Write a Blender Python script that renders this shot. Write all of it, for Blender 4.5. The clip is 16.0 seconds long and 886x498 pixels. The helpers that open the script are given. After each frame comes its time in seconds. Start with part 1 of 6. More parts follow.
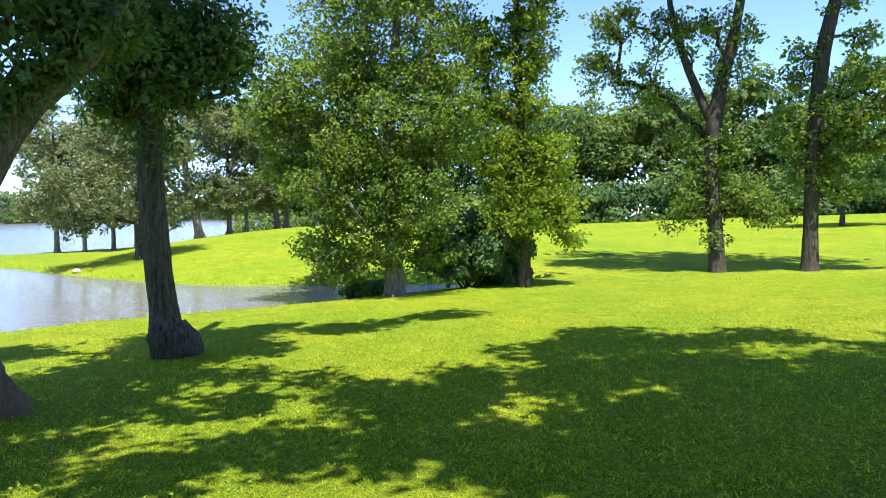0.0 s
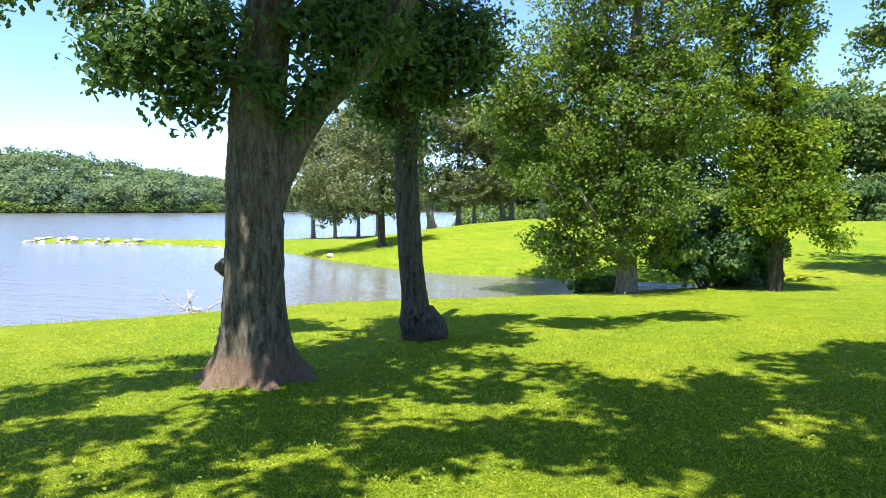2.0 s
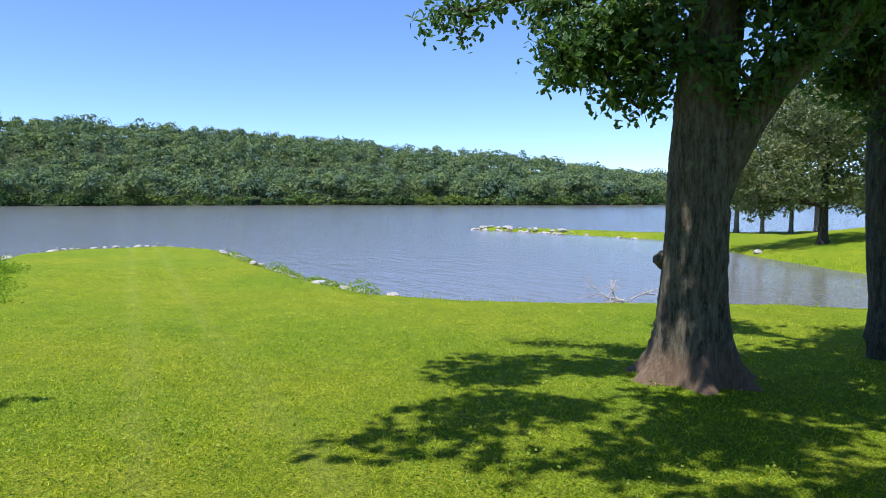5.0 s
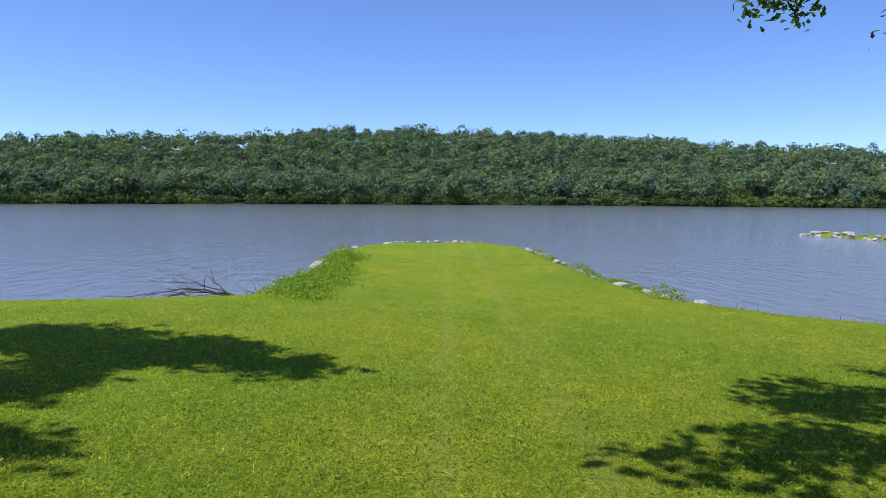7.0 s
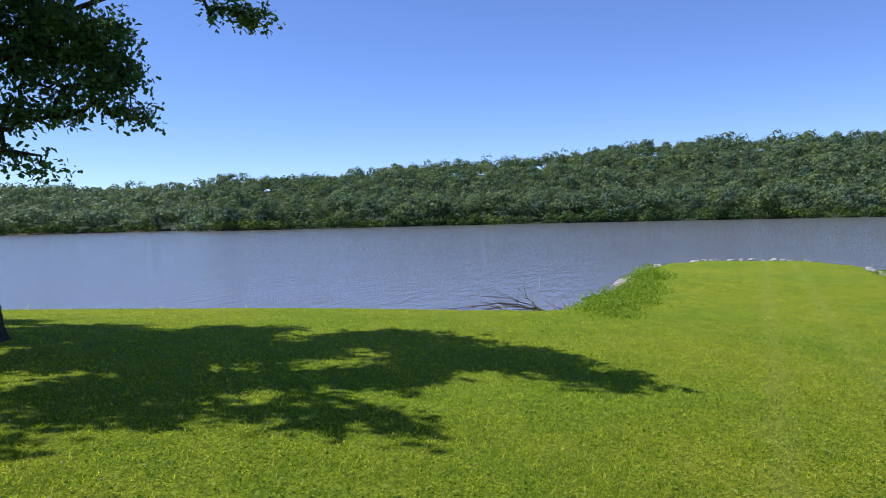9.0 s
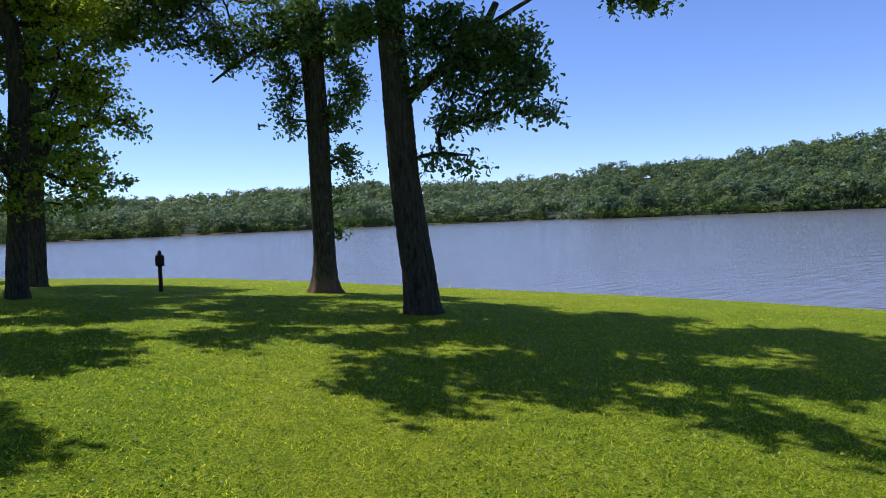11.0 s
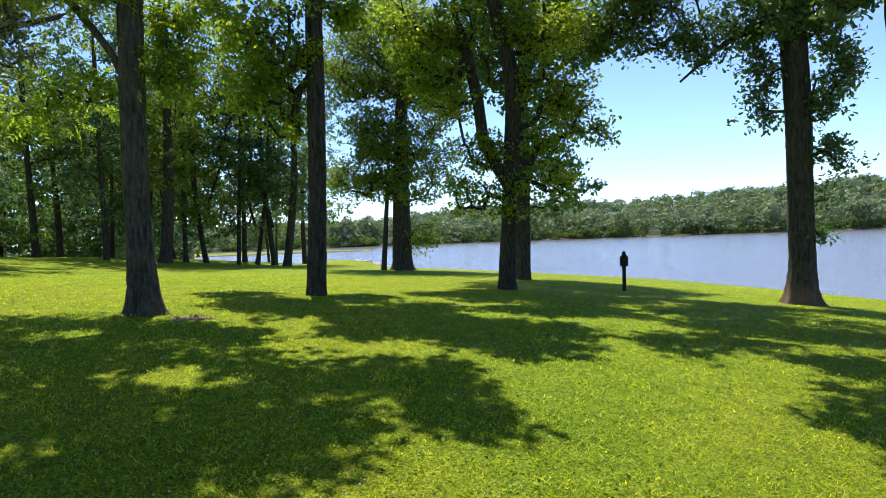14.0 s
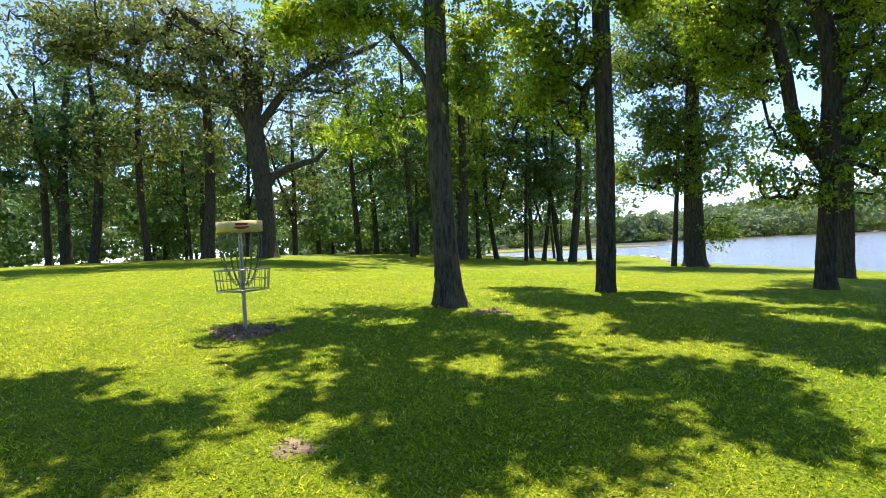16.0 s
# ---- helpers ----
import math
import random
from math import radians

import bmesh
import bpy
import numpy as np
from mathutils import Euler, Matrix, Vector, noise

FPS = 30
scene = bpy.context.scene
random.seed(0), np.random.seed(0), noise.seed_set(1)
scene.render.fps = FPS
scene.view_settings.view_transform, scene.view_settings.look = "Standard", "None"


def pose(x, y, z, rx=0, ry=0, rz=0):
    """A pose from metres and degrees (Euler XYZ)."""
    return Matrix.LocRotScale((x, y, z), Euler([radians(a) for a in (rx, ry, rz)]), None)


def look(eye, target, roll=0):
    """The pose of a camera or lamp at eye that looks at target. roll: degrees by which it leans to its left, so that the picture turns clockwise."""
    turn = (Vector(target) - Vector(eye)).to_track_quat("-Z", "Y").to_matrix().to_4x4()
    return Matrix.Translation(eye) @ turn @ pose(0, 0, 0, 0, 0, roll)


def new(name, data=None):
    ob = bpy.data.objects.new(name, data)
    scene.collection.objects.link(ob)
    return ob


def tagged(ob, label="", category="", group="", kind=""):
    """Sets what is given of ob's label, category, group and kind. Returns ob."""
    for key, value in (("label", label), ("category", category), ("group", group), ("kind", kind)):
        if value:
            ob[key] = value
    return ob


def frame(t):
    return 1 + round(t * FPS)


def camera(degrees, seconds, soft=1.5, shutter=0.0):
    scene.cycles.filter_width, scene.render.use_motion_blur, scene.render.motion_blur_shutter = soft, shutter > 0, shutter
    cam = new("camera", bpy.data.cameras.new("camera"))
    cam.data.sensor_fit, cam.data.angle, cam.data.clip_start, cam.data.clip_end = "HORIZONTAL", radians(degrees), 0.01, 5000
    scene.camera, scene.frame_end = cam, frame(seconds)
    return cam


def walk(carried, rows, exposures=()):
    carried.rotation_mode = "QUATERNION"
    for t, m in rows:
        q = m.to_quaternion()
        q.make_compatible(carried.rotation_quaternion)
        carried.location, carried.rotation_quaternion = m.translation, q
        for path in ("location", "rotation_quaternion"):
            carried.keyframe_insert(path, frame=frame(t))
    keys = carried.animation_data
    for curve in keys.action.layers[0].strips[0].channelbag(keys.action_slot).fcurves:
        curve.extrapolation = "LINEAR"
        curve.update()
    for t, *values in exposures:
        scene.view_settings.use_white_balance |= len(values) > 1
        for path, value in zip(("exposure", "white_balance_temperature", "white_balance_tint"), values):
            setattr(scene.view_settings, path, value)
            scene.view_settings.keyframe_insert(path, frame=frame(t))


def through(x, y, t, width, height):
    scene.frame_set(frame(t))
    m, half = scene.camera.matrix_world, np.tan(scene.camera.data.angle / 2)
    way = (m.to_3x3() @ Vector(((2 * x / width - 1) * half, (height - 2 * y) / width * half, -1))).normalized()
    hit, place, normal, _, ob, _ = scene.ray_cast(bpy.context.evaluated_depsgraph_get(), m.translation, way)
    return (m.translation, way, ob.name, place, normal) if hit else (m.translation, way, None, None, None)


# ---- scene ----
cam = camera(67.85, 16.0, soft=0.55)
# seconds, x, y, z in metres, then yaw, pitch and roll in degrees
PATH = [
    (0.0, 0.324, 0.317, 1.633, 2.08, -3.03, -0.42),
    (0.5, 0.243, 0.332, 1.639, 7.21, -2.97, -0.09),
    (1.0, 0.147, 0.32, 1.643, 12.05, -2.75, -0.29),
    (1.5, 0.041, 0.295, 1.634, 16.52, -3.02, 0.14),
    (2.0, -0.015, 0.253, 1.647, 20.94, -3.61, 0.26),
    (2.5, -0.069, 0.203, 1.639, 25.54, -3.67, 0.12),
    (3.0, -0.132, 0.15, 1.642, 29.87, -3.82, -0.27),
    (3.5, -0.204, 0.177, 1.64, 34.94, -4.43, 0.4),
    (4.0, -0.332, 0.246, 1.625, 42.25, -4.35, 0.25),
    (4.2, -0.365, 0.257, 1.626, 45.09, -4.28, 0.16),
    (6.3, -0.446, 0.318, 1.626, 72.34, -4.7, -0.04),
    (6.5, -0.46, 0.335, 1.623, 74.98, -4.66, -0.03),
    (7.0, -0.509, 0.343, 1.613, 81.76, -4.4, 0.29),
    (7.5, -0.477, 0.296, 1.627, 88.09, -3.14, -0.57),
    (8.0, -0.368, 0.24, 1.641, 94.19, -2.04, -0.99),
    (8.2, -0.326, 0.21, 1.644, 96.81, -2.08, -1.03),
    (10.3, 0.085, -0.073, 1.637, 125.93, -3.12, -1.94),
    (10.5, 0.061, -0.104, 1.637, 129.46, -3.09, -2.02),
    (11.0, -0.05, -0.221, 1.655, 139.25, -2.61, -2.42),
    (11.5, -0.12, -0.289, 1.67, 148.8, -2.38, -2.12),
    (12.0, -0.174, -0.335, 1.679, 157.11, -1.85, -2.61),
    (12.5, -0.158, -0.378, 1.677, 163.41, -1.2, -2.18),
    (13.0, -0.15, -0.385, 1.674, 168.19, -0.65, -2.09),
    (13.5, -0.147, -0.409, 1.67, 172.51, -0.64, -1.66),
    (14.0, -0.132, -0.408, 1.669, 177.97, -0.95, -2.0),
    (14.5, -0.105, -0.408, 1.669, 184.66, -1.07, -2.84),
    (15.0, -0.087, -0.373, 1.673, 191.05, -0.99, -3.1),
    (15.5, -0.06, -0.375, 1.68, 196.8, -0.28, -3.48),
    (16.0, -0.039, -0.35, 1.681, 202.22, -0.28, -2.77),
]


def eye_pose(x, y, z, yaw, pitch, roll):
    return pose(x, y, z, 0, 0, yaw) @ pose(0, 0, 0, 90 + pitch, 0, 0) @ pose(0, 0, 0, 0, 0, roll)


EXPOSURES = [(0.0, 1.36, 6000, 16), (1.5, 1.44, 6000, 16), (3.5, 0.95, 5750, 15), (4.2, 0.77, 5700, 15), (6.3, 0.2, 5600, 17), (8.2, 0.12, 5580, 19),
             (10.3, 0.06, 5700, 24), (12.0, 0.33, 5800, 22), (13.5, 0.72, 6050, 20), (15.0, 1.02, 6350, 16), (16.0, 1.24, 6550, 16)]

walk(cam, [(t, eye_pose(*rest)) for t, *rest in PATH], EXPOSURES)

# ---- world and sun ----
SUN_AZ, SUN_EL = 192.0, 66.0          # degrees: turned left from +y, and above the horizon
sun_way = Vector((-math.sin(radians(SUN_AZ)) * math.cos(radians(SUN_EL)), math.cos(radians(SUN_AZ)) * math.cos(radians(SUN_EL)), math.sin(radians(SUN_EL))))
world = bpy.data.worlds.new("sky")
scene.world = world
world.use_nodes = True
wn = world.node_tree.nodes
sky = wn.new("ShaderNodeTexSky")
sky.sky_type, sky.sun_disc = "NISHITA", False
sky.sun_elevation, sky.sun_rotation = radians(SUN_EL), radians(360 - SUN_AZ)
sky.altitude, sky.air_density, sky.dust_density, sky.ozone_density = 1200, 0.85, 0.0, 3.0
wn["Background"].inputs["Strength"].default_value = 0.132
clear = wn.new("ShaderNodeMix")
clear.data_type, clear.blend_type = "RGBA", "MULTIPLY"
clear.inputs["Factor"].default_value = 1.0
clear.inputs["B"].default_value = (0.97, 1.02, 1.12, 1)
world.node_tree.links.new(sky.outputs["Color"], clear.inputs["A"])
world.node_tree.links.new(clear.outputs["Result"], wn["Background"].inputs["Color"])
sun_data = bpy.data.lights.new("sun", "SUN")
sun_data.energy, sun_data.angle, sun_data.color = 4.6, radians(0.6), (1.0, 0.94, 0.84)
new("sun", sun_data).matrix_world = look(sun_way * 120, (0, 0, 0))


# ---- materials ----
def material(name, rough=0.8, spec=0.3):
    m = bpy.data.materials.new(name)
    m.use_nodes = True
    bsdf = m.node_tree.nodes["Principled BSDF"]
    bsdf.inputs["Roughness"].default_value = rough
    bsdf.inputs["Specular IOR Level"].default_value = spec
    return m, m.node_tree.nodes, m.node_tree.links, bsdf


def noise_node(nodes, links, scale, detail=4.0, rough=0.6, vec=None, stretch=None):
    n = nodes.new("ShaderNodeTexNoise")
    n.inputs["Scale"].default_value, n.inputs["Detail"].default_value, n.inputs["Roughness"].default_value = scale, detail, rough
    if vec is None:
        vec = nodes.new("ShaderNodeTexCoord").outputs["Object"]
    if stretch:
        mp = nodes.new("ShaderNodeMapping")
        mp.inputs["Scale"].default_value = stretch
        links.new(vec, mp.inputs["Vector"])
        vec = mp.outputs["Vector"]
    links.new(vec, n.inputs["Vector"])
    return n.outputs["Fac"]


def ramp(nodes, links, fac, *stops):
    r = nodes.new("ShaderNodeValToRGB")
    while len(r.color_ramp.elements) < len(stops):
        r.color_ramp.elements.new(0.5)
    for e, (p, c) in zip(r.color_ramp.elements, stops):
        e.position, e.color = p, (*c, 1) if len(c) == 3 else c
    links.new(fac, r.inputs["Fac"])
    return r.outputs["Color"]


def mix(nodes, links, fac, a, b, kind="MIX"):
    n = nodes.new("ShaderNodeMix")
    n.data_type, n.blend_type = "RGBA", kind
    for sock, v in ((n.inputs["Factor"], fac), (n.inputs["A"], a), (n.inputs["B"], b)):
        if isinstance(v, (int, float)):
            sock.default_value = v
        elif isinstance(v, tuple):
            sock.default_value = (*v, 1)
        else:
            links.new(v, sock)
    return n.outputs["Result"]


def bump(nodes, links, bsdf, height, strength, distance):
    b = nodes.new("ShaderNodeBump")
    b.inputs["Strength"].default_value, b.inputs["Distance"].default_value = strength, distance
    links.new(height, b.inputs["Height"])
    links.new(b.outputs["Normal"], bsdf.inputs["Normal"])


def lawn_material():
    m, n, l, b = material("lawn", 0.85, 0.08)
    big = noise_node(n, l, 0.22, 3)
    mid = noise_node(n, l, 1.6, 5, 0.65)
    tuft = noise_node(n, l, 14.0, 4, 0.7)
    fine = noise_node(n, l, 48.0, 6, 0.8)
    c1 = ramp(n, l, mid, (0.3, (0.148, 0.205, 0.009)), (0.5, (0.184, 0.24, 0.011)), (0.72, (0.232, 0.274, 0.018)))
    c2 = ramp(n, l, big, (0.35, (0.78, 0.92, 0.8)), (0.65, (1.1, 1.03, 1.0)))
    c = mix(n, l, 1.0, c1, c2, "MULTIPLY")
    c = mix(n, l, 1.0, c, ramp(n, l, tuft, (0.36, (0.68, 0.76, 0.64)), (0.5, (1.0, 1.0, 1.0)), (0.64, (1.32, 1.24, 1.2))), "MULTIPLY")
    c = mix(n, l, 1.0, c, ramp(n, l, fine, (0.38, (0.22, 0.28, 0.2)), (0.5, (1.0, 1.0, 0.95)), (0.62, (1.9, 1.75, 1.6))), "MULTIPLY")
    # two faint wheel tracks that run out along the jetty
    at = n.new("ShaderNodeSeparateXYZ")
    l.new(n.new("ShaderNodeTexCoord").outputs["Object"], at.inputs["Vector"])

    def calc(op, a, b_):
        k = n.new("ShaderNodeMath")
        k.operation = op
        for sock, val in zip(k.inputs, (a, b_)):
            if isinstance(val, (int, float)):
                sock.default_value = val
            else:
                l.new(val, sock)
        return k.outputs["Value"]

    off = calc("ADD", at.outputs["Y"], calc("MULTIPLY", at.outputs["X"], 0.155))
    off = calc("ADD", off, calc("MULTIPLY", calc("SUBTRACT", mid, 0.5), 0.5))
    gap = calc("ABSOLUTE", calc("SUBTRACT", calc("ABSOLUTE", calc("SUBTRACT", off, 0.81), 0.0), 0.58), 0.0)
    worn = ramp(n, l, gap, (0.0, (0.5, 0.5, 0.5)), (0.22, (0.0, 0.0, 0.0)))
    reach = calc("MULTIPLY", calc("LESS_THAN", at.outputs["X"], -4.0), calc("MULTIPLY", worn, 0.42))
    c = mix(n, l, reach, c, (0.30, 0.31, 0.07))
    l.new(c, b.inputs["Base Color"])
    bump(n, l, b, mix(n, l, 0.5, fine, tuft), 1.0, 0.05)
    return m


def plain_noise(name, lo, hi, scale, rough=0.85, spec=0.2, strength=0.5, dist=0.02, stretch=None):
    m, n, l, b = material(name, rough, spec)
    a = noise_node(n, l, scale, 6, 0.65, stretch=stretch)
    w = noise_node(n, l, scale * 0.13, 3, 0.5)
    c = ramp(n, l, a, (0.3, lo), (0.7, hi))
    c = mix(n, l, 1.0, c, ramp(n, l, w, (0.3, (0.75, 0.75, 0.75)), (0.7, (1.15, 1.15, 1.15))), "MULTIPLY")
    l.new(c, b.inputs["Base Color"])
    bump(n, l, b, a, strength, dist)
    return m


def bark_material(name, lo, hi, tint=(0.16, 0.10, 0.07), foot=False):
    m, n, l, b = material(name, 0.9, 0.15)
    ridge = noise_node(n, l, 13.0, 8, 0.7, stretch=(1.6, 1.6, 0.3))
    small = noise_node(n, l, 45.0, 5, 0.7, stretch=(1, 1, 0.5))
    patch = noise_node(n, l, 1.1, 4, 0.6)
    c = ramp(n, l, ridge, (0.36, lo), (0.62, hi))
    c = mix(n, l, ramp(n, l, patch, (0.5, (0, 0, 0)), (0.75, (0.55, 0.55, 0.55))), c, tint)
    c = mix(n, l, 0.5, c, ramp(n, l, small, (0.3, (0.5, 0.5, 0.5)), (0.7, (1.4, 1.4, 1.4))), "MULTIPLY")
    if foot:  # red-brown soil and rubbed bark on the roots
        at = n.new("ShaderNodeSeparateXYZ")
        l.new(n.new("ShaderNodeTexCoord").outputs["Object"], at.inputs["Vector"])
        up = n.new("ShaderNodeMath")
        up.operation = "MULTIPLY_ADD"
        l.new(patch, up.inputs[0])
        up.inputs[1].default_value = -0.62
        l.new(at.outputs["Z"], up.inputs[2])
        c = mix(n, l, ramp(n, l, up.outputs["Value"], (0.0, (0.7, 0.7, 0.7)), (0.3, (0.0, 0.0, 0.0))), c, mix(n, l, ridge, (0.09, 0.055, 0.034), (0.33, 0.21, 0.13)))
    l.new(c, b.inputs["Base Color"])
    bump(n, l, b, mix(n, l, 0.3, ridge, small), 0.9, 0.05)
    return m


def leaf_material(name, *cols, through=0.4, gloss=0.35, tint_scale=0.45, tint=((0.82, 0.88, 0.85), (1.12, 1.06, 1.0)), lit=(1.45, 1.5, 0.6)):
    m = bpy.data.materials.new(name)
    m.use_nodes = True
    n, l = m.node_tree.nodes, m.node_tree.links
    b = n["Principled BSDF"]
    b.inputs["Roughness"].default_value, b.inputs["Specular IOR Level"].default_value = 0.42, gloss
    geo = n.new("ShaderNodeNewGeometry")
    steps = [(i / (len(cols) - 1), c) for i, c in enumerate(cols)]
    c = ramp(n, l, geo.outputs["Random Per Island"], *steps)
    wide = noise_node(n, l, tint_scale, 2, 0.5)
    c = mix(n, l, 1.0, c, ramp(n, l, wide, (0.35, tint[0]), (0.65, tint[1])), "MULTIPLY")
    l.new(c, b.inputs["Base Color"])
    t = n.new("ShaderNodeBsdfTranslucent")
    l.new(mix(n, l, 1.0, c, lit, "MULTIPLY"), t.inputs["Color"])
    s = n.new("ShaderNodeMixShader")
    s.inputs["Fac"].default_value = through
    l.new(b.outputs["BSDF"], s.inputs[1])
    l.new(t.outputs["BSDF"], s.inputs[2])
    l.new(s.outputs["Shader"], n["Material Output"].inputs["Surface"])
    return m


def water_material():
    m, n, l, b = material("lake_water", 0.13, 0.5)
    b.inputs["IOR"].default_value = 1.33
    patch = noise_node(n, l, 0.03, 3)
    l.new(ramp(n, l, patch, (0.3, (0.15, 0.145, 0.14)), (0.7, (0.18, 0.17, 0.155))), b.inputs["Base Color"])
    co = n.new("ShaderNodeTexCoord").outputs["Object"]
    h = noise_node(n, l, 1.3, 5, 0.6, co, (0.5, 1.6, 1.0))
    h2 = noise_node(n, l, 0.16, 3, 0.5, co, (0.7, 1.2, 1))
    bump(n, l, b, mix(n, l, 0.35, h, h2), 1.0, 0.1)
    return m


LAWN = lawn_material()
MUD = plain_noise("lake_bed", (0.07, 0.055, 0.035), (0.13, 0.10, 0.065), 3.0)
FOREST_FLOOR = plain_noise("forest_floor", (0.02, 0.03, 0.012), (0.05, 0.07, 0.02), 0.4)
WATER_MAT = water_material()
STONE = plain_noise("limestone", (0.30, 0.27, 0.23), (0.58, 0.54, 0.47), 7.0, 0.85, 0.25, 0.7, 0.03)
BLOSSOM = plain_noise("clover_white", (0.45, 0.45, 0.38), (0.65, 0.64, 0.56), 60.0, 0.9, 0.1, 0.1, 0.001)
MULCH = plain_noise("wood_mulch", (0.15, 0.095, 0.06), (0.42, 0.29, 0.19), 30.0, 0.95, 0.1, 0.8, 0.02)
SOIL = plain_noise("bare_soil", (0.17, 0.12, 0.072), (0.30, 0.225, 0.145), 14.0, 0.95, 0.1, 0.7, 0.02)
DEADWOOD = plain_noise("bleached_wood", (0.30, 0.26, 0.22), (0.52, 0.47, 0.42), 12.0, 0.9, 0.15, 0.4, 0.01, (1, 1, 0.3))
WETWOOD = plain_noise("wet_dead_wood", (0.05, 0.035, 0.03), (0.15, 0.11, 0.10), 12.0, 0.8, 0.2, 0.4, 0.01, (1, 1, 0.3))
BARK_OAK = bark_material("oak_bark", (0.045, 0.038, 0.026), (0.215, 0.187, 0.13), (0.19, 0.14, 0.09), True)
BARK_MID = bark_material("brown_bark", (0.03, 0.0263, 0.0187), (0.119, 0.105, 0.0725), (0.112, 0.085, 0.055), True)
BARK_WALNUT = bark_material("walnut_bark", (0.0336, 0.0308, 0.0224), (0.133, 0.122, 0.0868), (0.112, 0.0924, 0.0616))
BARK_DARK = bark_material("dark_bark", (0.0243, 0.0216, 0.0162), (0.0972, 0.0864, 0.0607), (0.0891, 0.0675, 0.0432))
BARK_PALE = bark_material("grey_bark", (0.09, 0.075, 0.06), (0.27, 0.235, 0.20))
LEAF_OAK = leaf_material("oak_leaf", (0.065, 0.13, 0.048), (0.085, 0.16, 0.056), (0.11, 0.19, 0.066), (0.155, 0.225, 0.09), through=0.36, gloss=0.25)
LEAF_GREEN = leaf_material("green_leaf", (0.1, 0.165, 0.0313), (0.139, 0.213, 0.0391), (0.183, 0.252, 0.0522), (0.252, 0.287, 0.104), through=0.55, gloss=0.2)
LEAF_LINDEN = leaf_material("linden_leaf", (0.0836, 0.148, 0.0238), (0.123, 0.198, 0.0317), (0.176, 0.251, 0.044), (0.29, 0.339, 0.106), through=0.56, gloss=0.2)
LEAF_LIME = leaf_material("walnut_leaf", (0.111, 0.19, 0.0238), (0.167, 0.254, 0.0285), (0.246, 0.317, 0.0365), (0.365, 0.396, 0.0634), through=0.64, gloss=0.2)
LEAF_GREY = leaf_material("grey_green_leaf", (0.09, 0.128, 0.05), (0.135, 0.175, 0.072), (0.19, 0.22, 0.1), (0.29, 0.28, 0.17), through=0.42, gloss=0.3)
LEAF_HIGH = leaf_material("high_leaf", (0.06, 0.115, 0.03), (0.08, 0.14, 0.036), (0.10, 0.165, 0.045), through=0.16, gloss=0.25)
# distance haze is mixed into this leaf colour: paler and bluer than near leaves
LEAF_FAR_HAZED = leaf_material("far_hazed_leaf", (0.13, 0.175, 0.092), (0.14, 0.188, 0.096), (0.15, 0.2, 0.1), (0.162, 0.215, 0.104), through=0.25, gloss=0.02, tint_scale=0.11, tint=((0.66, 0.77, 0.98), (1.24, 1.19, 0.86)))
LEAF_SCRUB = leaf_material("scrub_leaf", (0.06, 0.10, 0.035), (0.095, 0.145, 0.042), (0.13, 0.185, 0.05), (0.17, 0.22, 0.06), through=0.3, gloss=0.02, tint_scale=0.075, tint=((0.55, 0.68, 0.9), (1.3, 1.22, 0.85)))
# paler still: stronger haze put into the leaf colour of the farthest hills
LEAF_HAZE_TINTED = leaf_material("haze_tinted_leaf", (0.165, 0.215, 0.125), (0.175, 0.226, 0.13), (0.186, 0.238, 0.134), (0.2, 0.252, 0.14), through=0.2, gloss=0.02, tint_scale=0.075, tint=((0.85, 0.9, 0.95), (1.15, 1.12, 0.92)))
LEAF_WOOD = leaf_material("wood_leaf", (0.06, 0.112, 0.045), (0.085, 0.145, 0.055), (0.12, 0.18, 0.065), (0.19, 0.23, 0.12), through=0.45, gloss=0.18, tint_scale=0.2, tint=((0.7, 0.82, 1.0), (1.2, 1.15, 0.9)), lit=(1.2, 1.4, 0.75))
LEAF_WEED = leaf_material("weed_leaf", (0.15, 0.25, 0.02), (0.24, 0.34, 0.03), (0.40, 0.47, 0.09), through=0.5, gloss=0.06)
BLADE = leaf_material("grass_blade", (0.132, 0.222, 0.01), (0.254, 0.326, 0.012), (0.376, 0.43, 0.016), (0.6, 0.585, 0.13), through=0.66, gloss=0.1, tint_scale=5.0, tint=((0.72, 0.8, 0.8), (1.28, 1.2, 1.0)))


# ---- mesh helpers ----
def mesh_from(name, verts, faces, mat, smooth=False, mat_index=None):
    """A mesh from arrays: faces all of one size."""
    verts, faces = np.asarray(verts, np.float32), np.asarray(faces, np.int32)
    me = bpy.data.meshes.new(name)
    k = faces.shape[1]
    me.vertices.add(len(verts))
    me.vertices.foreach_set("co", verts.ravel())
    me.loops.add(faces.size)
    me.loops.foreach_set("vertex_index", faces.ravel())
    me.polygons.add(len(faces))
    me.polygons.foreach_set("loop_start", np.arange(0, faces.size, k, dtype=np.int32))
    me.polygons.foreach_set("loop_total", np.full(len(faces), k, np.int32))
    for mm in (mat if isinstance(mat, (list, tuple)) else [mat]):
        me.materials.append(mm)
    if mat_index is not None:
        me.polygons.foreach_set("material_index", np.asarray(mat_index, np.int32))
    me.polygons.foreach_set("use_smooth", np.full(len(faces), smooth))
    me.update(calc_edges=True)
    me.validate()
    return me


def part(name, bm, mat, parent, label="", smooth=True):
    me = bpy.data.meshes.new(name)
    bm.to_mesh(me)
    bm.free()
    me.materials.append(mat)
    for p in me.polygons:
        p.use_smooth = smooth
    ob = new(name, me)
    ob.parent = parent
    return tagged(ob, label)


def child(name, me, parent, label=""):
    ob = new(name, me)
    ob.parent = parent
    return tagged(ob, label)


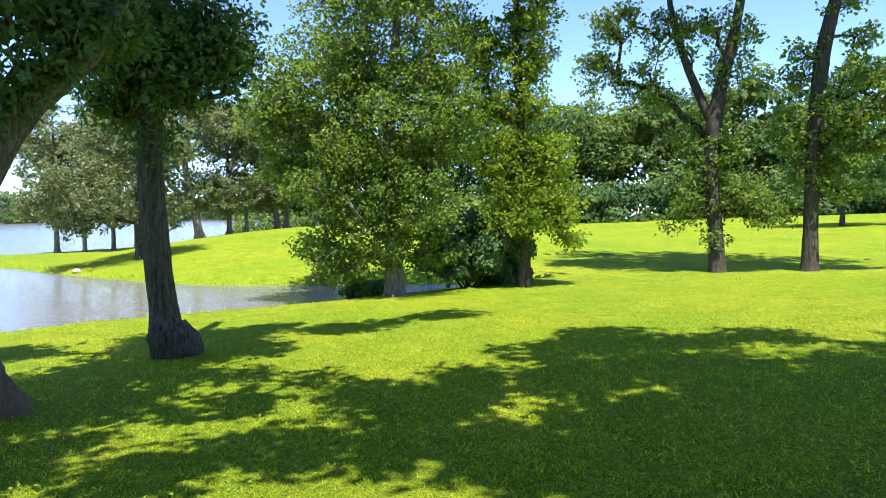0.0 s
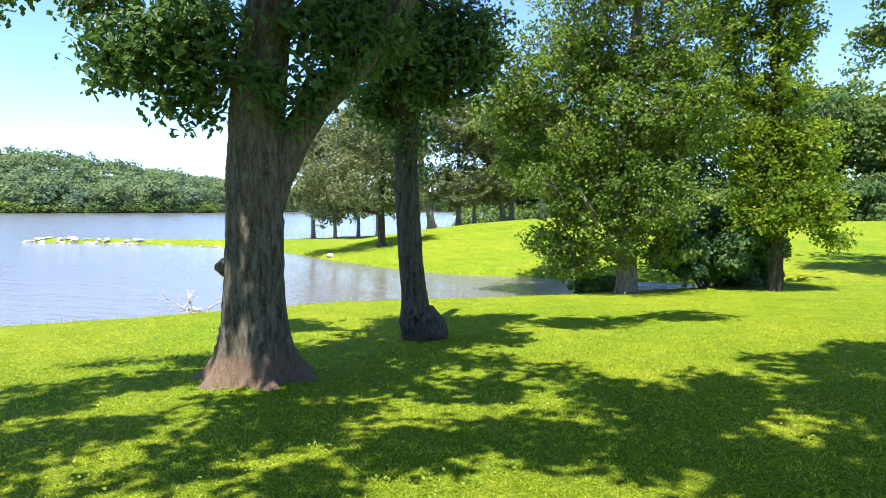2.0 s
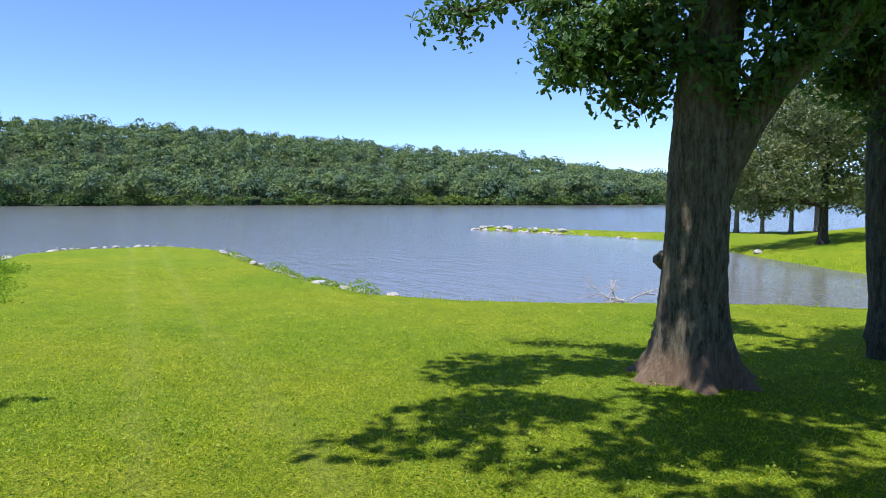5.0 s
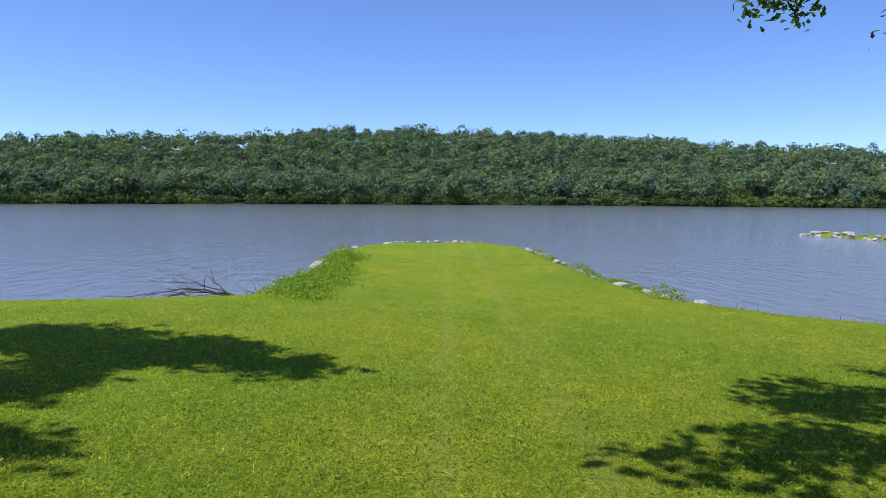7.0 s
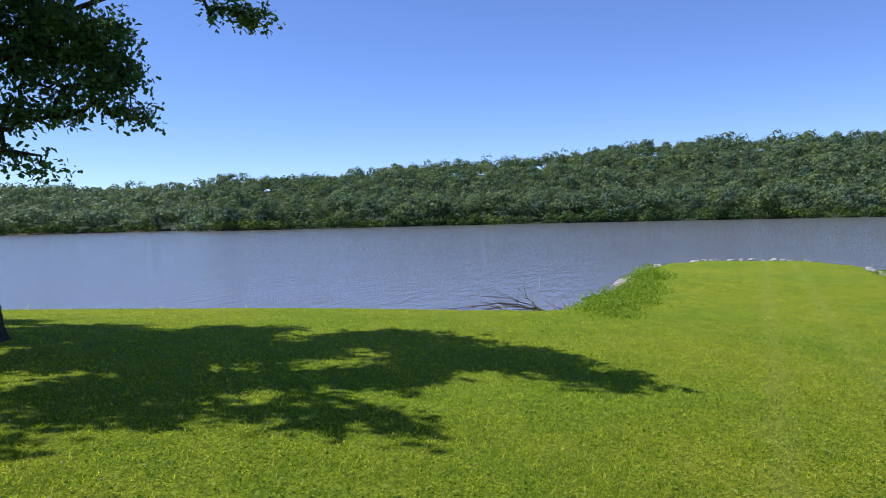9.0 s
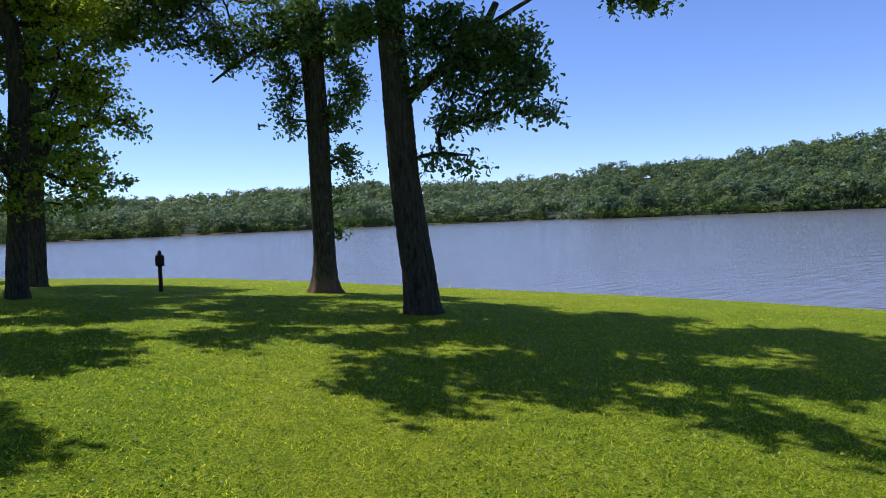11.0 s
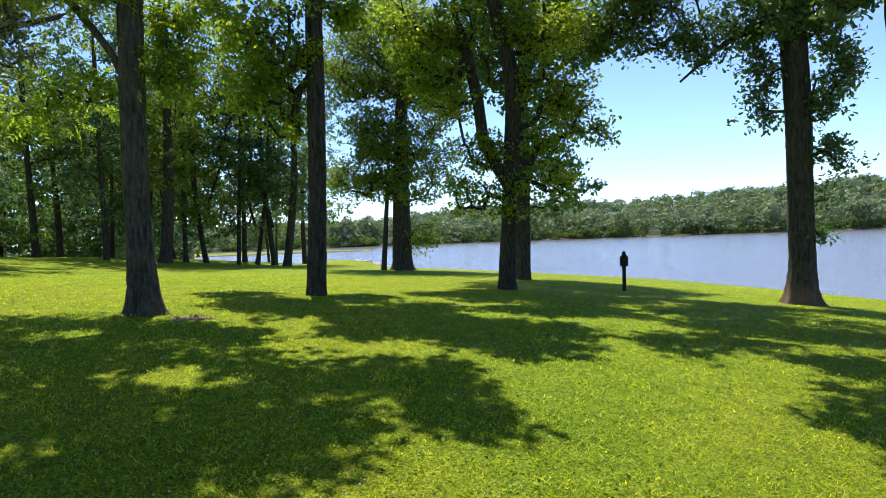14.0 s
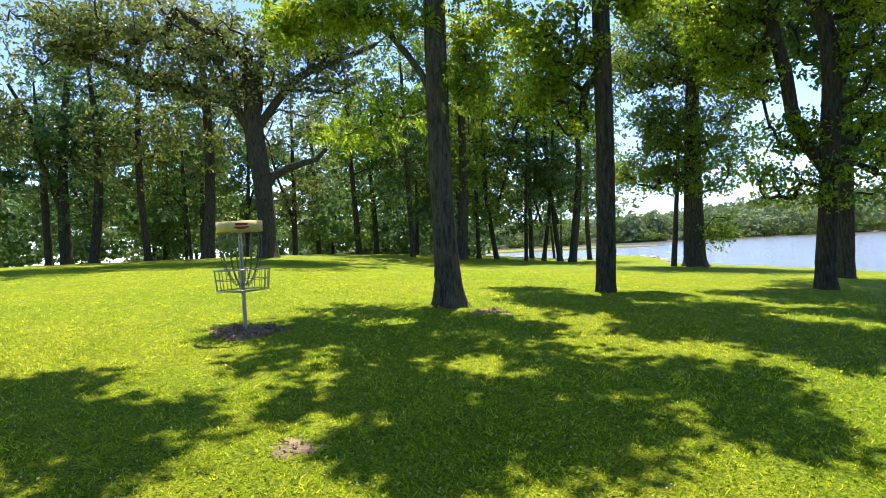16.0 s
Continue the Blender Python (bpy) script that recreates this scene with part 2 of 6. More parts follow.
def tube(pts, radii, sides=8, wob=0.0, rng=None):
    """Vertices and quads of a tube along points, closed with a point at both ends."""
    pts, radii = np.asarray(pts, float), np.asarray(radii, float)
    tan = np.gradient(pts, axis=0)
    tan /= np.linalg.norm(tan, axis=1)[:, None] + 1e-9
    ref = np.where(np.abs(tan[:, 2:3]) > 0.9, [[1.0, 0, 0]], [[0, 0, 1.0]])
    a = np.cross(ref, tan)
    a /= np.linalg.norm(a, axis=1)[:, None] + 1e-9
    for i in range(1, len(a)):
        v = a[i - 1] - tan[i] * (a[i - 1] @ tan[i])
        if np.linalg.norm(v) > 1e-6:
            a[i] = v / np.linalg.norm(v)
    b = np.cross(tan, a)
    th = np.arange(sides) * 2 * np.pi / sides
    ring = np.cos(th)[None, :, None] * a[:, None] + np.sin(th)[None, :, None] * b[:, None]
    r = radii[:, None] * np.ones((1, sides))
    if wob and rng is not None:
        r = r * (1 + wob * rng.standard_normal(r.shape))
    v = (pts[:, None] + ring * r[:, :, None]).reshape(-1, 3)
    i, j = np.meshgrid(np.arange(len(pts) - 1), np.arange(sides), indexing="ij")
    q = np.stack([i * sides + j, i * sides + (j + 1) % sides, (i + 1) * sides + (j + 1) % sides, (i + 1) * sides + j], -1).reshape(-1, 4)
    return v, q


def joined(pieces):
    vs, fs, n = [], [], 0
    for v, f in pieces:
        vs.append(v)
        fs.append(f + n)
        n += len(v)
    return np.concatenate(vs), np.concatenate(fs)


def turns(rng, count, up=0.6):
    """Random turns (count, 3, 3) whose third axis leans upwards."""
    nrm = rng.standard_normal((count, 3))
    nrm[:, 2] = np.abs(nrm[:, 2]) * (0.6 + up)
    nrm /= np.linalg.norm(nrm, axis=1)[:, None]
    ref = rng.standard_normal((count, 3))
    a = np.cross(nrm, ref)
    a /= np.linalg.norm(a, axis=1)[:, None] + 1e-9
    return np.stack([a, np.cross(nrm, a), nrm], -1)


# leaf shapes, one metre long along +x
OAK = (np.array([(0, 0, 0), (0.25, 0.20, 0.05), (0.45, 0.13, 0.05), (0.68, 0.30, 0.02), (1.0, 0, -0.14), (0.68, -0.30, 0.02), (0.45, -0.13, 0.05), (0.25, -0.20, 0.05)]),
       np.array([(0, 1, 2, 4), (2, 3, 4, 4), (0, 4, 6, 7), (4, 5, 6, 6)]))
SIMPLE = (np.array([(0, 0, 0), (0.35, 0.24, 0.06), (0.72, 0.19, 0.02), (1.0, 0, -0.12), (0.72, -0.19, 0.02), (0.35, -0.24, 0.06)]),
          np.array([(0, 1, 2, 3), (0, 3, 4, 5)]))


LEAFLET = (np.array([(0, 0, 0), (0.5, 0.27, 0.06), (1.0, 0, -0.12), (0.5, -0.27, 0.06)]), np.array([(0, 1, 2, 3)]))


WIDE = (LEAFLET[0] * [1, 1.35, 1], LEAFLET[1])


def compound_leaf():
    vs, fs = [], []
    for i in range(6):
        x = 0.18 + 0.135 * i
        sag = -0.22 * x * x
        for s in (1, -1):
            w, ln = 0.06, 0.29 - 0.02 * i
            k = len(vs)
            vs += [(x, 0, sag), (x + 0.04 + w, s * ln * 0.45, sag + 0.02), (x + 0.10, s * ln, sag - 0.06), (x + 0.04 - w, s * ln * 0.5, sag)]
            fs.append((k, k + 1, k + 2, k + 3))
    return np.array(vs), np.array(fs)


WALNUT = compound_leaf()


def foliage(rng, shape, at_pts, size, up=0.6):
    tv, tf = shape
    n = len(at_pts)
    R = turns(rng, n, up)
    s = size * rng.uniform(0.65, 1.25, n)
    v = np.einsum("nij,kj->nki", R, tv) * s[:, None, None] + at_pts[:, None]
    f = tf[None] + (np.arange(n) * len(tv))[:, None, None]
    return v.reshape(-1, 3), f.reshape(-1, tf.shape[1])


def leaf_mesh(name, v, f, mat):
    """Leaves with triangles given as quads with a doubled corner, split into true faces."""
    tri = f[:, 2] == f[:, 3]
    if not tri.any():
        return mesh_from(name, v, f, mat)
    q = f[~tri]
    t = np.concatenate([q[:, [0, 1, 2]], q[:, [0, 2, 3]], f[tri][:, :3]])
    return mesh_from(name, v, t, mat)


# ---- the lie of the land ----
WATER = -0.95
SHORE = [(-10.2, 12.9), (-8.5, 15.1), (-6.2, 16.7), (-4.4, 18.0), (-2.3, 19.8), (-0.6, 21.0), (1.5, 23.0), (3.0, 24.2), (0.5, 24.9), (-2.5, 24.6),
         (-5.9, 24.4), (-8.8, 24.2), (-12.2, 25.7), (-16.8, 28.4), (-22.0, 32.3), (-27.5, 35.2), (-36.0, 34.8), (-44.0, 33.4), (-45.0, 35.0), (-37, 37.6),
         (-29.0, 40.0), (-27, 47), (-24, 58), (-14, 70), (0, 90), (60, 160)]
SHORE += [(700, 700), (700, -500), (200, -320), (90, -110), (60, -66), (30, -62), (14, -58), (3, -54), (-1, -49.5), (-7.0, -40.0), (-12.0, -30.0), (-13.4, -24),
          (-14.4, -17.5), (-15.3, -12.5), (-16.0, -8), (-16.3, -4.5), (-16.7, -2.4), (-20.0, -0.9), (-26.0, -0.6)]
SHORE += [(-33.5, 0.6), (-35.5, 3.0), (-35.3, 7.6), (-31.5, 9.2), (-23.5, 8.3), (-18.3, 8.0), (-14.9, 8.3), (-12.9, 9.6), (-11.6, 11.0)]
MEADOW = [(90, -150), (50, -160), (14, -166), (10, -176), (30, -200), (80, -215)]
ISLET = [(4, -62), (9, -67), (13, -74), (10, -80), (6, -76), (4, -68)]


def softplus(v, w):
    return w * np.logaddexp(0, v / w)


def ease(a, b, v):
    t = np.clip((v - a) / (b - a), 0, 1)
    return t * t * (3 - 2 * t)


def inside_by(x, y, poly):
    """Metres inside (+) or outside (-) an outline."""
    best, inn = np.full(x.shape, 1e9), np.zeros(x.shape, bool)
    for (x0, y0), (x1, y1) in zip(poly, poly[1:] + poly[:1]):
        dx, dy = x1 - x0, y1 - y0
        t = np.clip(((x - x0) * dx + (y - y0) * dy) / (dx * dx + dy * dy), 0, 1)
        best = np.minimum(best, np.hypot(x - x0 - t * dx, y - y0 - t * dy))
        if y0 != y1:
            inn ^= ((y0 > y) != (y1 > y)) & (x < (y - y0) * dx / dy + x0)
    return np.where(inn, best, -best)


def lawn_z(x, y):
    z = 0.04 * x - 0.04 * y + 0.35 * np.exp(-((x - 7) ** 2 + (y + 9) ** 2) / 72)
    z = z - 0.055 * softplus(-y - 13, 2.0) * (1 - ease(8, 18, x))
    z = z + 0.052 * softplus(y - 24, 3.0) + 2.1 * np.exp(-((x + 9) ** 2 + (y - 42) ** 2) / 230)
    z = z - 0.085 * softplus(0.6 * x - 0.8 * y - 29.5, 1.2) * ease(9, 17, x)
    return z - 0.04 * softplus(x - 45, 8.0) * ease(10, -30, y)


def far_shore(az):
    """How far the wooded far shore lies, by direction (degrees to the left of +y)."""
    return 262 + 70 * ease(125, 128.5, az) - 40 * ease(135, 190, az) + 130 * ease(46, 22, az)


def hill_top(az):
    """The height of the wooded hills' crest over the lake, by direction."""
    return np.interp(az, [14, 24, 32, 38, 41, 43, 46, 49, 52, 54, 57, 60, 62, 66, 70, 73, 76, 80, 86, 92, 94, 96, 100, 104, 107, 110, 112, 114, 116, 119, 122, 126, 130, 135, 140, 146, 153, 159, 163, 166, 176, 187, 206],
                     [4.8, 4.7, 5.5, 11.5, 13.5, 16, 19.3, 21.2, 23.6, 24.8, 26.8, 28, 31.4, 33.6, 35.2, 37.2, 38, 38.8, 39.8, 39.3, 37.6, 35.6, 32, 31.2, 29.4, 31.6, 29.6, 27, 25, 25, 22.8, 23, 22.2, 21.2, 22.4, 24, 21.5, 17.2, 15.6, 18.4, 14, 7, 5.6])


def ground_z(x, y):
    x, y = np.asarray(x, float), np.asarray(y, float)
    d = np.maximum(np.maximum(inside_by(x, y, SHORE), inside_by(x, y, ISLET)), inside_by(x, y, MEADOW))
    top = np.clip(lawn_z(x, y) - WATER, 0.28, 3.2)
    bank = 0.30 * ease(-0.1, 0.7, d) + 0.10 * np.maximum(d, 0)
    land = np.where(d > 0, np.maximum(-0.12 * np.logaddexp(-top / 0.12, -bank / 0.12), 0) + 0.02, np.maximum(d * 0.35, -2.5))
    az, r = np.degrees(np.arctan2(-x, y)) % 360, np.hypot(x, y)
    over = r - far_shore(az)
    hill = np.where(over > -8, -2.5 + 3.0 * ease(-8, 2, over) + hill_top(az) * ease(0, 190, over), -9)
    hill = np.where((az > 8) & (az < 215), hill, -9)
    return WATER + np.maximum(land, hill)


def gz(x, y):
    return float(ground_z(np.array([x]), np.array([y]))[0])


def ground():
    """One sheet from the viewer's feet to the hills: rings that widen outwards."""
    radii = np.concatenate([np.linspace(0.001, 46, 150), np.geomspace(46.6, 1400, 80)])
    n = 340
    th = np.arange(n) * 2 * np.pi / n
    r, t = np.meshgrid(radii, th, indexing="ij")
    x, y = -r * np.sin(t), r * np.cos(t)
    z = ground_z(x, y)
    rng = np.random.default_rng(5)
    z = z + rng.normal(0, 0.006, z.shape) * (r < 60)
    v = np.stack([x, y, z], -1).reshape(-1, 3)
    i, j = np.meshgrid(np.arange(len(radii) - 1), np.arange(n), indexing="ij")
    q = np.stack([i * n + j, i * n + (j + 1) % n, (i + 1) * n + (j + 1) % n, (i + 1) * n + j], -1).reshape(-1, 4)
    cz, cr = v[q].mean(1)[:, 2], np.hypot(*v[q].mean(1)[:, :2].T)
    mats = np.where(cz < WATER - 0.22, 1, np.where(cr > 215, 2, 0))
    v = np.concatenate([v, [[0, 0, gz(0, 0)]]])
    ob = new("ground", mesh_from("ground", v, q, [LAWN, MUD, FOREST_FLOOR], True, mats))
    tagged(ob, "mown bright green lawn sloping down to the lake shore", "ground", kind="structure")
    n2 = 96
    th = np.arange(n2) * 2 * np.pi / n2
    wv = np.concatenate([[[0, 0, WATER]], np.stack([1300 * np.cos(th), 1300 * np.sin(th), np.full(n2, WATER)], -1)])
    wf = np.array([(0, 1 + k, 1 + (k + 1) % n2) for k in range(n2)])
    lake = new("water", mesh_from("water", wv, wf, WATER_MAT))
    tagged(lake, "murky brown lake water with small wind ripples", "water", kind="structure")


ground()


# ---- trees ----
def ellipsoid_points(rng, count, lobes):
    """Points in the outer part of a few ellipsoids (x right, y away, z up, then three radii)."""
    lobes = np.array(lobes, float)
    face = lobes[:, 3] * lobes[:, 5]
    pick = rng.choice(len(lobes), count, p=face / face.sum())
    u = rng.standard_normal((count, 3))
    u /= np.linalg.norm(u, axis=1)[:, None]
    r = rng.uniform(0.12, 1.0, count) ** 0.45
    return lobes[pick, :3] + u * r[:, None] * lobes[pick, 3:]


def grow(rng, spine, clumps, first, limbs=(), twig=0.008, power=0.5, reach=0.55, cap=9.0):
    """Branches that join every clump to the trunk. Returns groups of tubes, a group a limb."""
    pos, par, grp = [], [], []
    for p in spine:
        if p[2] >= first:
            pos.append(p)
            par.append(-1)
            grp.append(-1)
    if not pos:
        pos, par, grp = [spine[-1]], [-1], [-1]
    chains, ngrp = [], 0
    least = {}
    for pts, r0, r1 in limbs:
        chain, last = [], -1
        for k, p in enumerate(pts):
            least[len(pos)] = r0 + (r1 - r0) * k / (len(pts) - 1)
            pos.append(np.array(p, float))
            par.append(last)
            grp.append(ngrp)
            last = len(pos) - 1
            chain.append(last)
        chains.append((chain, ngrp))
        ngrp += 1
    axis = np.array(spine)
    dist = np.array([np.linalg.norm(axis - c, axis=1).min() for c in clumps])
    P = np.array(pos)
    counts = np.zeros(len(pos))
    for c in clumps[np.argsort(dist)]:
        rise = P[:, 2] - (c[2] - 0.25 * np.linalg.norm(P[:, :2] - c[:2], axis=1))
        near = int(np.argmin(np.linalg.norm(P - c, axis=1) + reach * np.maximum(rise, 0)))
        a = P[near]
        d = np.linalg.norm(c - a)
        n = max(2, int(d / 0.55) + 1)
        s = np.linspace(0, 1, n + 1)[1:, None]
        mid = (a + c) / 2 + np.array([0, 0, 0.12 * d]) + rng.normal(0, 0.07 * d, 3)
        pts = (1 - s) ** 2 * a + 2 * s * (1 - s) * mid + s ** 2 * c
        pts[:-1] += rng.normal(0, 0.035, pts[:-1].shape)
        g = grp[near]
        if g < 0:
            g = ngrp
            ngrp += 1
        chain, last = [near], near
        for p in pts:
            pos.append(p)
            par.append(last)
            grp.append(g)
            last = len(pos) - 1
            chain.append(last)
        chains.append((chain, g))
        P = np.concatenate([P, pts])
        counts = np.concatenate([counts, np.zeros(len(pts))])
        k = last
        while k >= 0:
            counts[k] += 1
            k = par[k]
    groups = {}
    for chain, g in chains:
        c = np.maximum(counts[chain], 0.6)
        if par[chain[0]] == -1 and grp[chain[0]] == -1:
            c[0] = c[1]
        elif len(chain) > 1:
            c[0] = min(c[0], c[1] * 1.6)
        r = np.maximum(np.minimum(twig * c ** power * 1.6, cap), [least.get(k, 0) if par[k] != -1 or k == chain[0] and k in least and len(chain) > 2 and chain[1] in least else 0 for k in chain])
        groups.setdefault(g, []).append((P[chain], r))
    return groups


def trunk_mesh(rng, spine, radii, sides, flare, lumps=(), relief=0.035, roots=6):
    """A trunk with a spreading foot, furrowed bark and burls (height, angle, size)."""
    spine, radii = np.array(spine, float), np.array(radii, float)
    s = np.linspace(0, len(spine) - 1, max(len(spine) * (6 if sides > 20 else 2), 24))
    k = np.arange(len(spine))
    pts = np.stack([np.interp(s, k, spine[:, i]) for i in range(3)], -1)
    for _ in range(3):
        pts[1:-1] = (pts[:-2] + 2 * pts[1:-1] + pts[2:]) / 4
    rr = np.interp(s, k, radii)
    v, q = tube(pts, rr, sides)
    v = v.reshape(len(pts), sides, 3)
    th = np.arange(sides) * 2 * np.pi / sides
    z = pts[:, 2]
    ph = rng.uniform(0, 6.28, 5)
    up = np.maximum(z, 0) / flare
    foot = (0.4 * np.exp(-up / 0.5) + 0.75 * np.exp(-up / 0.13))[:, None]
    lobes = 0.5 + 0.5 * np.cos(roots * th + ph[0] + 0.6 * np.sin(2 * th + ph[1]))
    scale = 1 + foot * (0.22 + 0.62 * lobes[None] ** 1.4) * flare
    scale = scale + relief * (np.sin(11 * th + ph[2] + 1.3 * np.sin(z * 2.1)[:, None]) * 0.5 + rng.normal(0, 0.55, (len(pts), sides)))
    scale = scale + 0.05 * np.sin(2 * th + ph[3] + z[:, None] * 0.7) + 0.04 * np.sin(3 * th + ph[4] - z[:, None] * 0.9)
    for hz, ang, size, spread in lumps:
        dz = (z[:, None] - hz) / spread
        da = np.angle(np.exp(1j * (th[None] - ang))) * rr[:, None] / spread
        scale = scale + size * np.exp(-dz ** 2 - da ** 2) * (1 + 0.25 * rng.standard_normal((len(pts), sides)))
    v = pts[:, None] + (v - pts[:, None]) * scale[:, :, None]
    return v.reshape(-1, 3), q


def leaf_sprays(rng, cl, leaves, spread, tuft, sprays_of=9.0):
    """Where the leaves sit: every clump holds sprays, every spray a tuft of leaves. Also the sprays' twigs."""
    per = np.maximum(rng.normal(leaves / sprays_of, leaves / sprays_of * 0.3, len(cl)), 2).astype(int)
    centre = np.repeat(cl, per, axis=0)
    off = rng.normal(0, 1, centre.shape)
    ln = np.linalg.norm(off, axis=1)[:, None]
    off = off / ln * np.minimum(ln, 1.5) * spread * np.repeat(rng.uniform(0.75, 1.3, len(cl)), per)[:, None] * [1, 1, 0.6]
    tips = centre + off
    n = np.maximum(rng.normal(sprays_of, 2.0, len(tips)), 3).astype(int)
    at_pts = np.repeat(tips, n, axis=0) + rng.normal(0, 1, (int(n.sum()), 3)).clip(-1.6, 1.6) * tuft * [1, 1, 0.7]
    return at_pts, centre, tips


def twig_mesh(a, b):
    """Thin three-sided twigs from a to b."""
    th = np.arange(3) * 2.094
    ring = np.stack([np.cos(th), np.sin(th), 0 * th], -1)
    v = np.stack([a[:, None] + ring * 0.006, b[:, None] + ring * 0.002], 1).reshape(len(a), 6, 3)
    f = np.array([(k, (k + 1) % 3, 3 + (k + 1) % 3, 3 + k) for k in range(3)])
    return v.reshape(-1, 3), (f[None] + (np.arange(len(a)) * 6)[:, None, None]).reshape(-1, 4)


def tree(name, label, x, y, height, radius, lobes, clumps, leaves, leaf=OAK, size=0.12, spread=0.42, bark=BARK_OAK, leaf_mat=LEAF_OAK, lean=(0, 0), first=2.5,
         limbs=(), flare=0.8, lumps=(), sides=28, seed=1, taper=0.45, split=True, up=0.5, bend=0.0, group="", power=0.5, sink=0.08, twig=0.008, top=(), top_clumps=90, tuft=0.095, burl=None, course=(), per_spray=9.0, top_spread=0.56, cap=9.0):
    """A tree that faces the viewer: local x to the right, y away, z up from its foot. lobes: the leafy parts; top: the high crown, with coarser leaf tufts;
    course: the trunk's way as rows of height, sideways shift and radius."""
    rng = np.random.default_rng(seed)
    root = new(name)
    az = math.atan2(-x, y)
    root.matrix_world = pose(x, y, gz(x, y) - sink, 0, 0, math.degrees(az))
    tagged(root, label, "tree", group)
    n = 22 if course else 12
    s = np.linspace(0, 1, n)
    wig = rng.normal(0, 0.03 * radius * 4, (n, 2)) * (s[:, None] ** 0.5) * 0.5
    spine = np.stack([lean[0] * s + bend * np.sin(s * 3.1) + wig[:, 0], lean[1] * s + wig[:, 1], height * s], -1)
    rad = radius * (1 - (1 - taper) * s) * (1 - 0.75 * ease(0.8, 1.0, s))
    if course:
        cz, cx, cr = np.array(course, float).T
        h = height * s
        slope = (cx[-1] - cx[-2]) / (cz[-1] - cz[-2])
        past = np.maximum(h - cz[-1], 0)
        spine[:, 0] = np.interp(h, cz, cx) + slope * past + 0.3 * wig[:, 0]
        spine[:, 1] *= 0.5
        rad = np.interp(h, cz, cr) * np.maximum(1 - 0.11 * past, 0.12)
    me = mesh_from("trunk", *trunk_mesh(rng, spine, rad, sides, flare, lumps), bark, True)
    child("trunk", me, root)
    if burl:
        bx, by, bz, br = burl
        bm = bmesh.new()
        bmesh.ops.create_icosphere(bm, subdivisions=3, radius=br)
        for vert in bm.verts:
            q = vert.co.normalized()
            vert.co *= 1 + 0.24 * noise.noise(q * 2.3 + Vector((seed, 0, 0))) + 0.10 * noise.noise(q * 5) + 0.03 * noise.noise(q * 13)
            if br > 0.2:
                vert.co.z *= 1.35 - 0.3 * q.x
            vert.co += Vector((bx, by, bz))
        part("burl", bm, bark, root, "knobbly bark burl")
    fine = np.stack([np.interp(np.linspace(0, 1, 60), s, spine[:, i]) for i in range(3)], -1)
    cl = ellipsoid_points(rng, clumps, lobes)
    cl = cl[cl[:, 2] > 0.5]
    high = ellipsoid_points(rng, top_clumps, top) if len(top) else np.zeros((0, 3))
    groups = grow(rng, list(fine), np.concatenate([cl, high]), first, limbs, power=power, twig=twig, cap=cap)
    if split:
        for g, tubes in groups.items():
            v, f = joined([tube(p, np.minimum(r, radius * 0.72), 10 if r.max() > 0.05 else 4) for p, r in tubes])
            child("limb", mesh_from("limb", v, f, bark, True), root)
    elif groups:
        v, f = joined([tube(p, np.minimum(r, radius * 0.62), 3) for t in groups.values() for p, r in t])
        tagged(child("branchwork", mesh_from("branchwork", v, f, bark, True), root), kind="stuff")
    at_pts, a, b = leaf_sprays(rng, cl, leaves, spread, tuft, 3.0 if leaf is WALNUT else per_spray)
    if split:
        tagged(child("twig_spray", mesh_from("twig_spray", *twig_mesh(a[::2], b[::2]), bark), root), kind="stuff")
    v, f = foliage(rng, leaf, at_pts[at_pts[:, 2] > 0.2], size, up)
    if len(high):
        pts, _, _ = leaf_sprays(rng, high, 62 * top_spread / 0.56, top_spread, 0.36 * top_spread)
        v2, f2 = foliage(rng, (LEAFLET[0] * [1, 1.25, 1], LEAFLET[1]), pts, 0.12 + 0.36 * top_spread, up)
        child("upper_crown", leaf_mesh("upper_crown", v2, f2, LEAF_HIGH), root)
    child("crown", leaf_mesh("crown", v, f, leaf_mat), root)
    return root


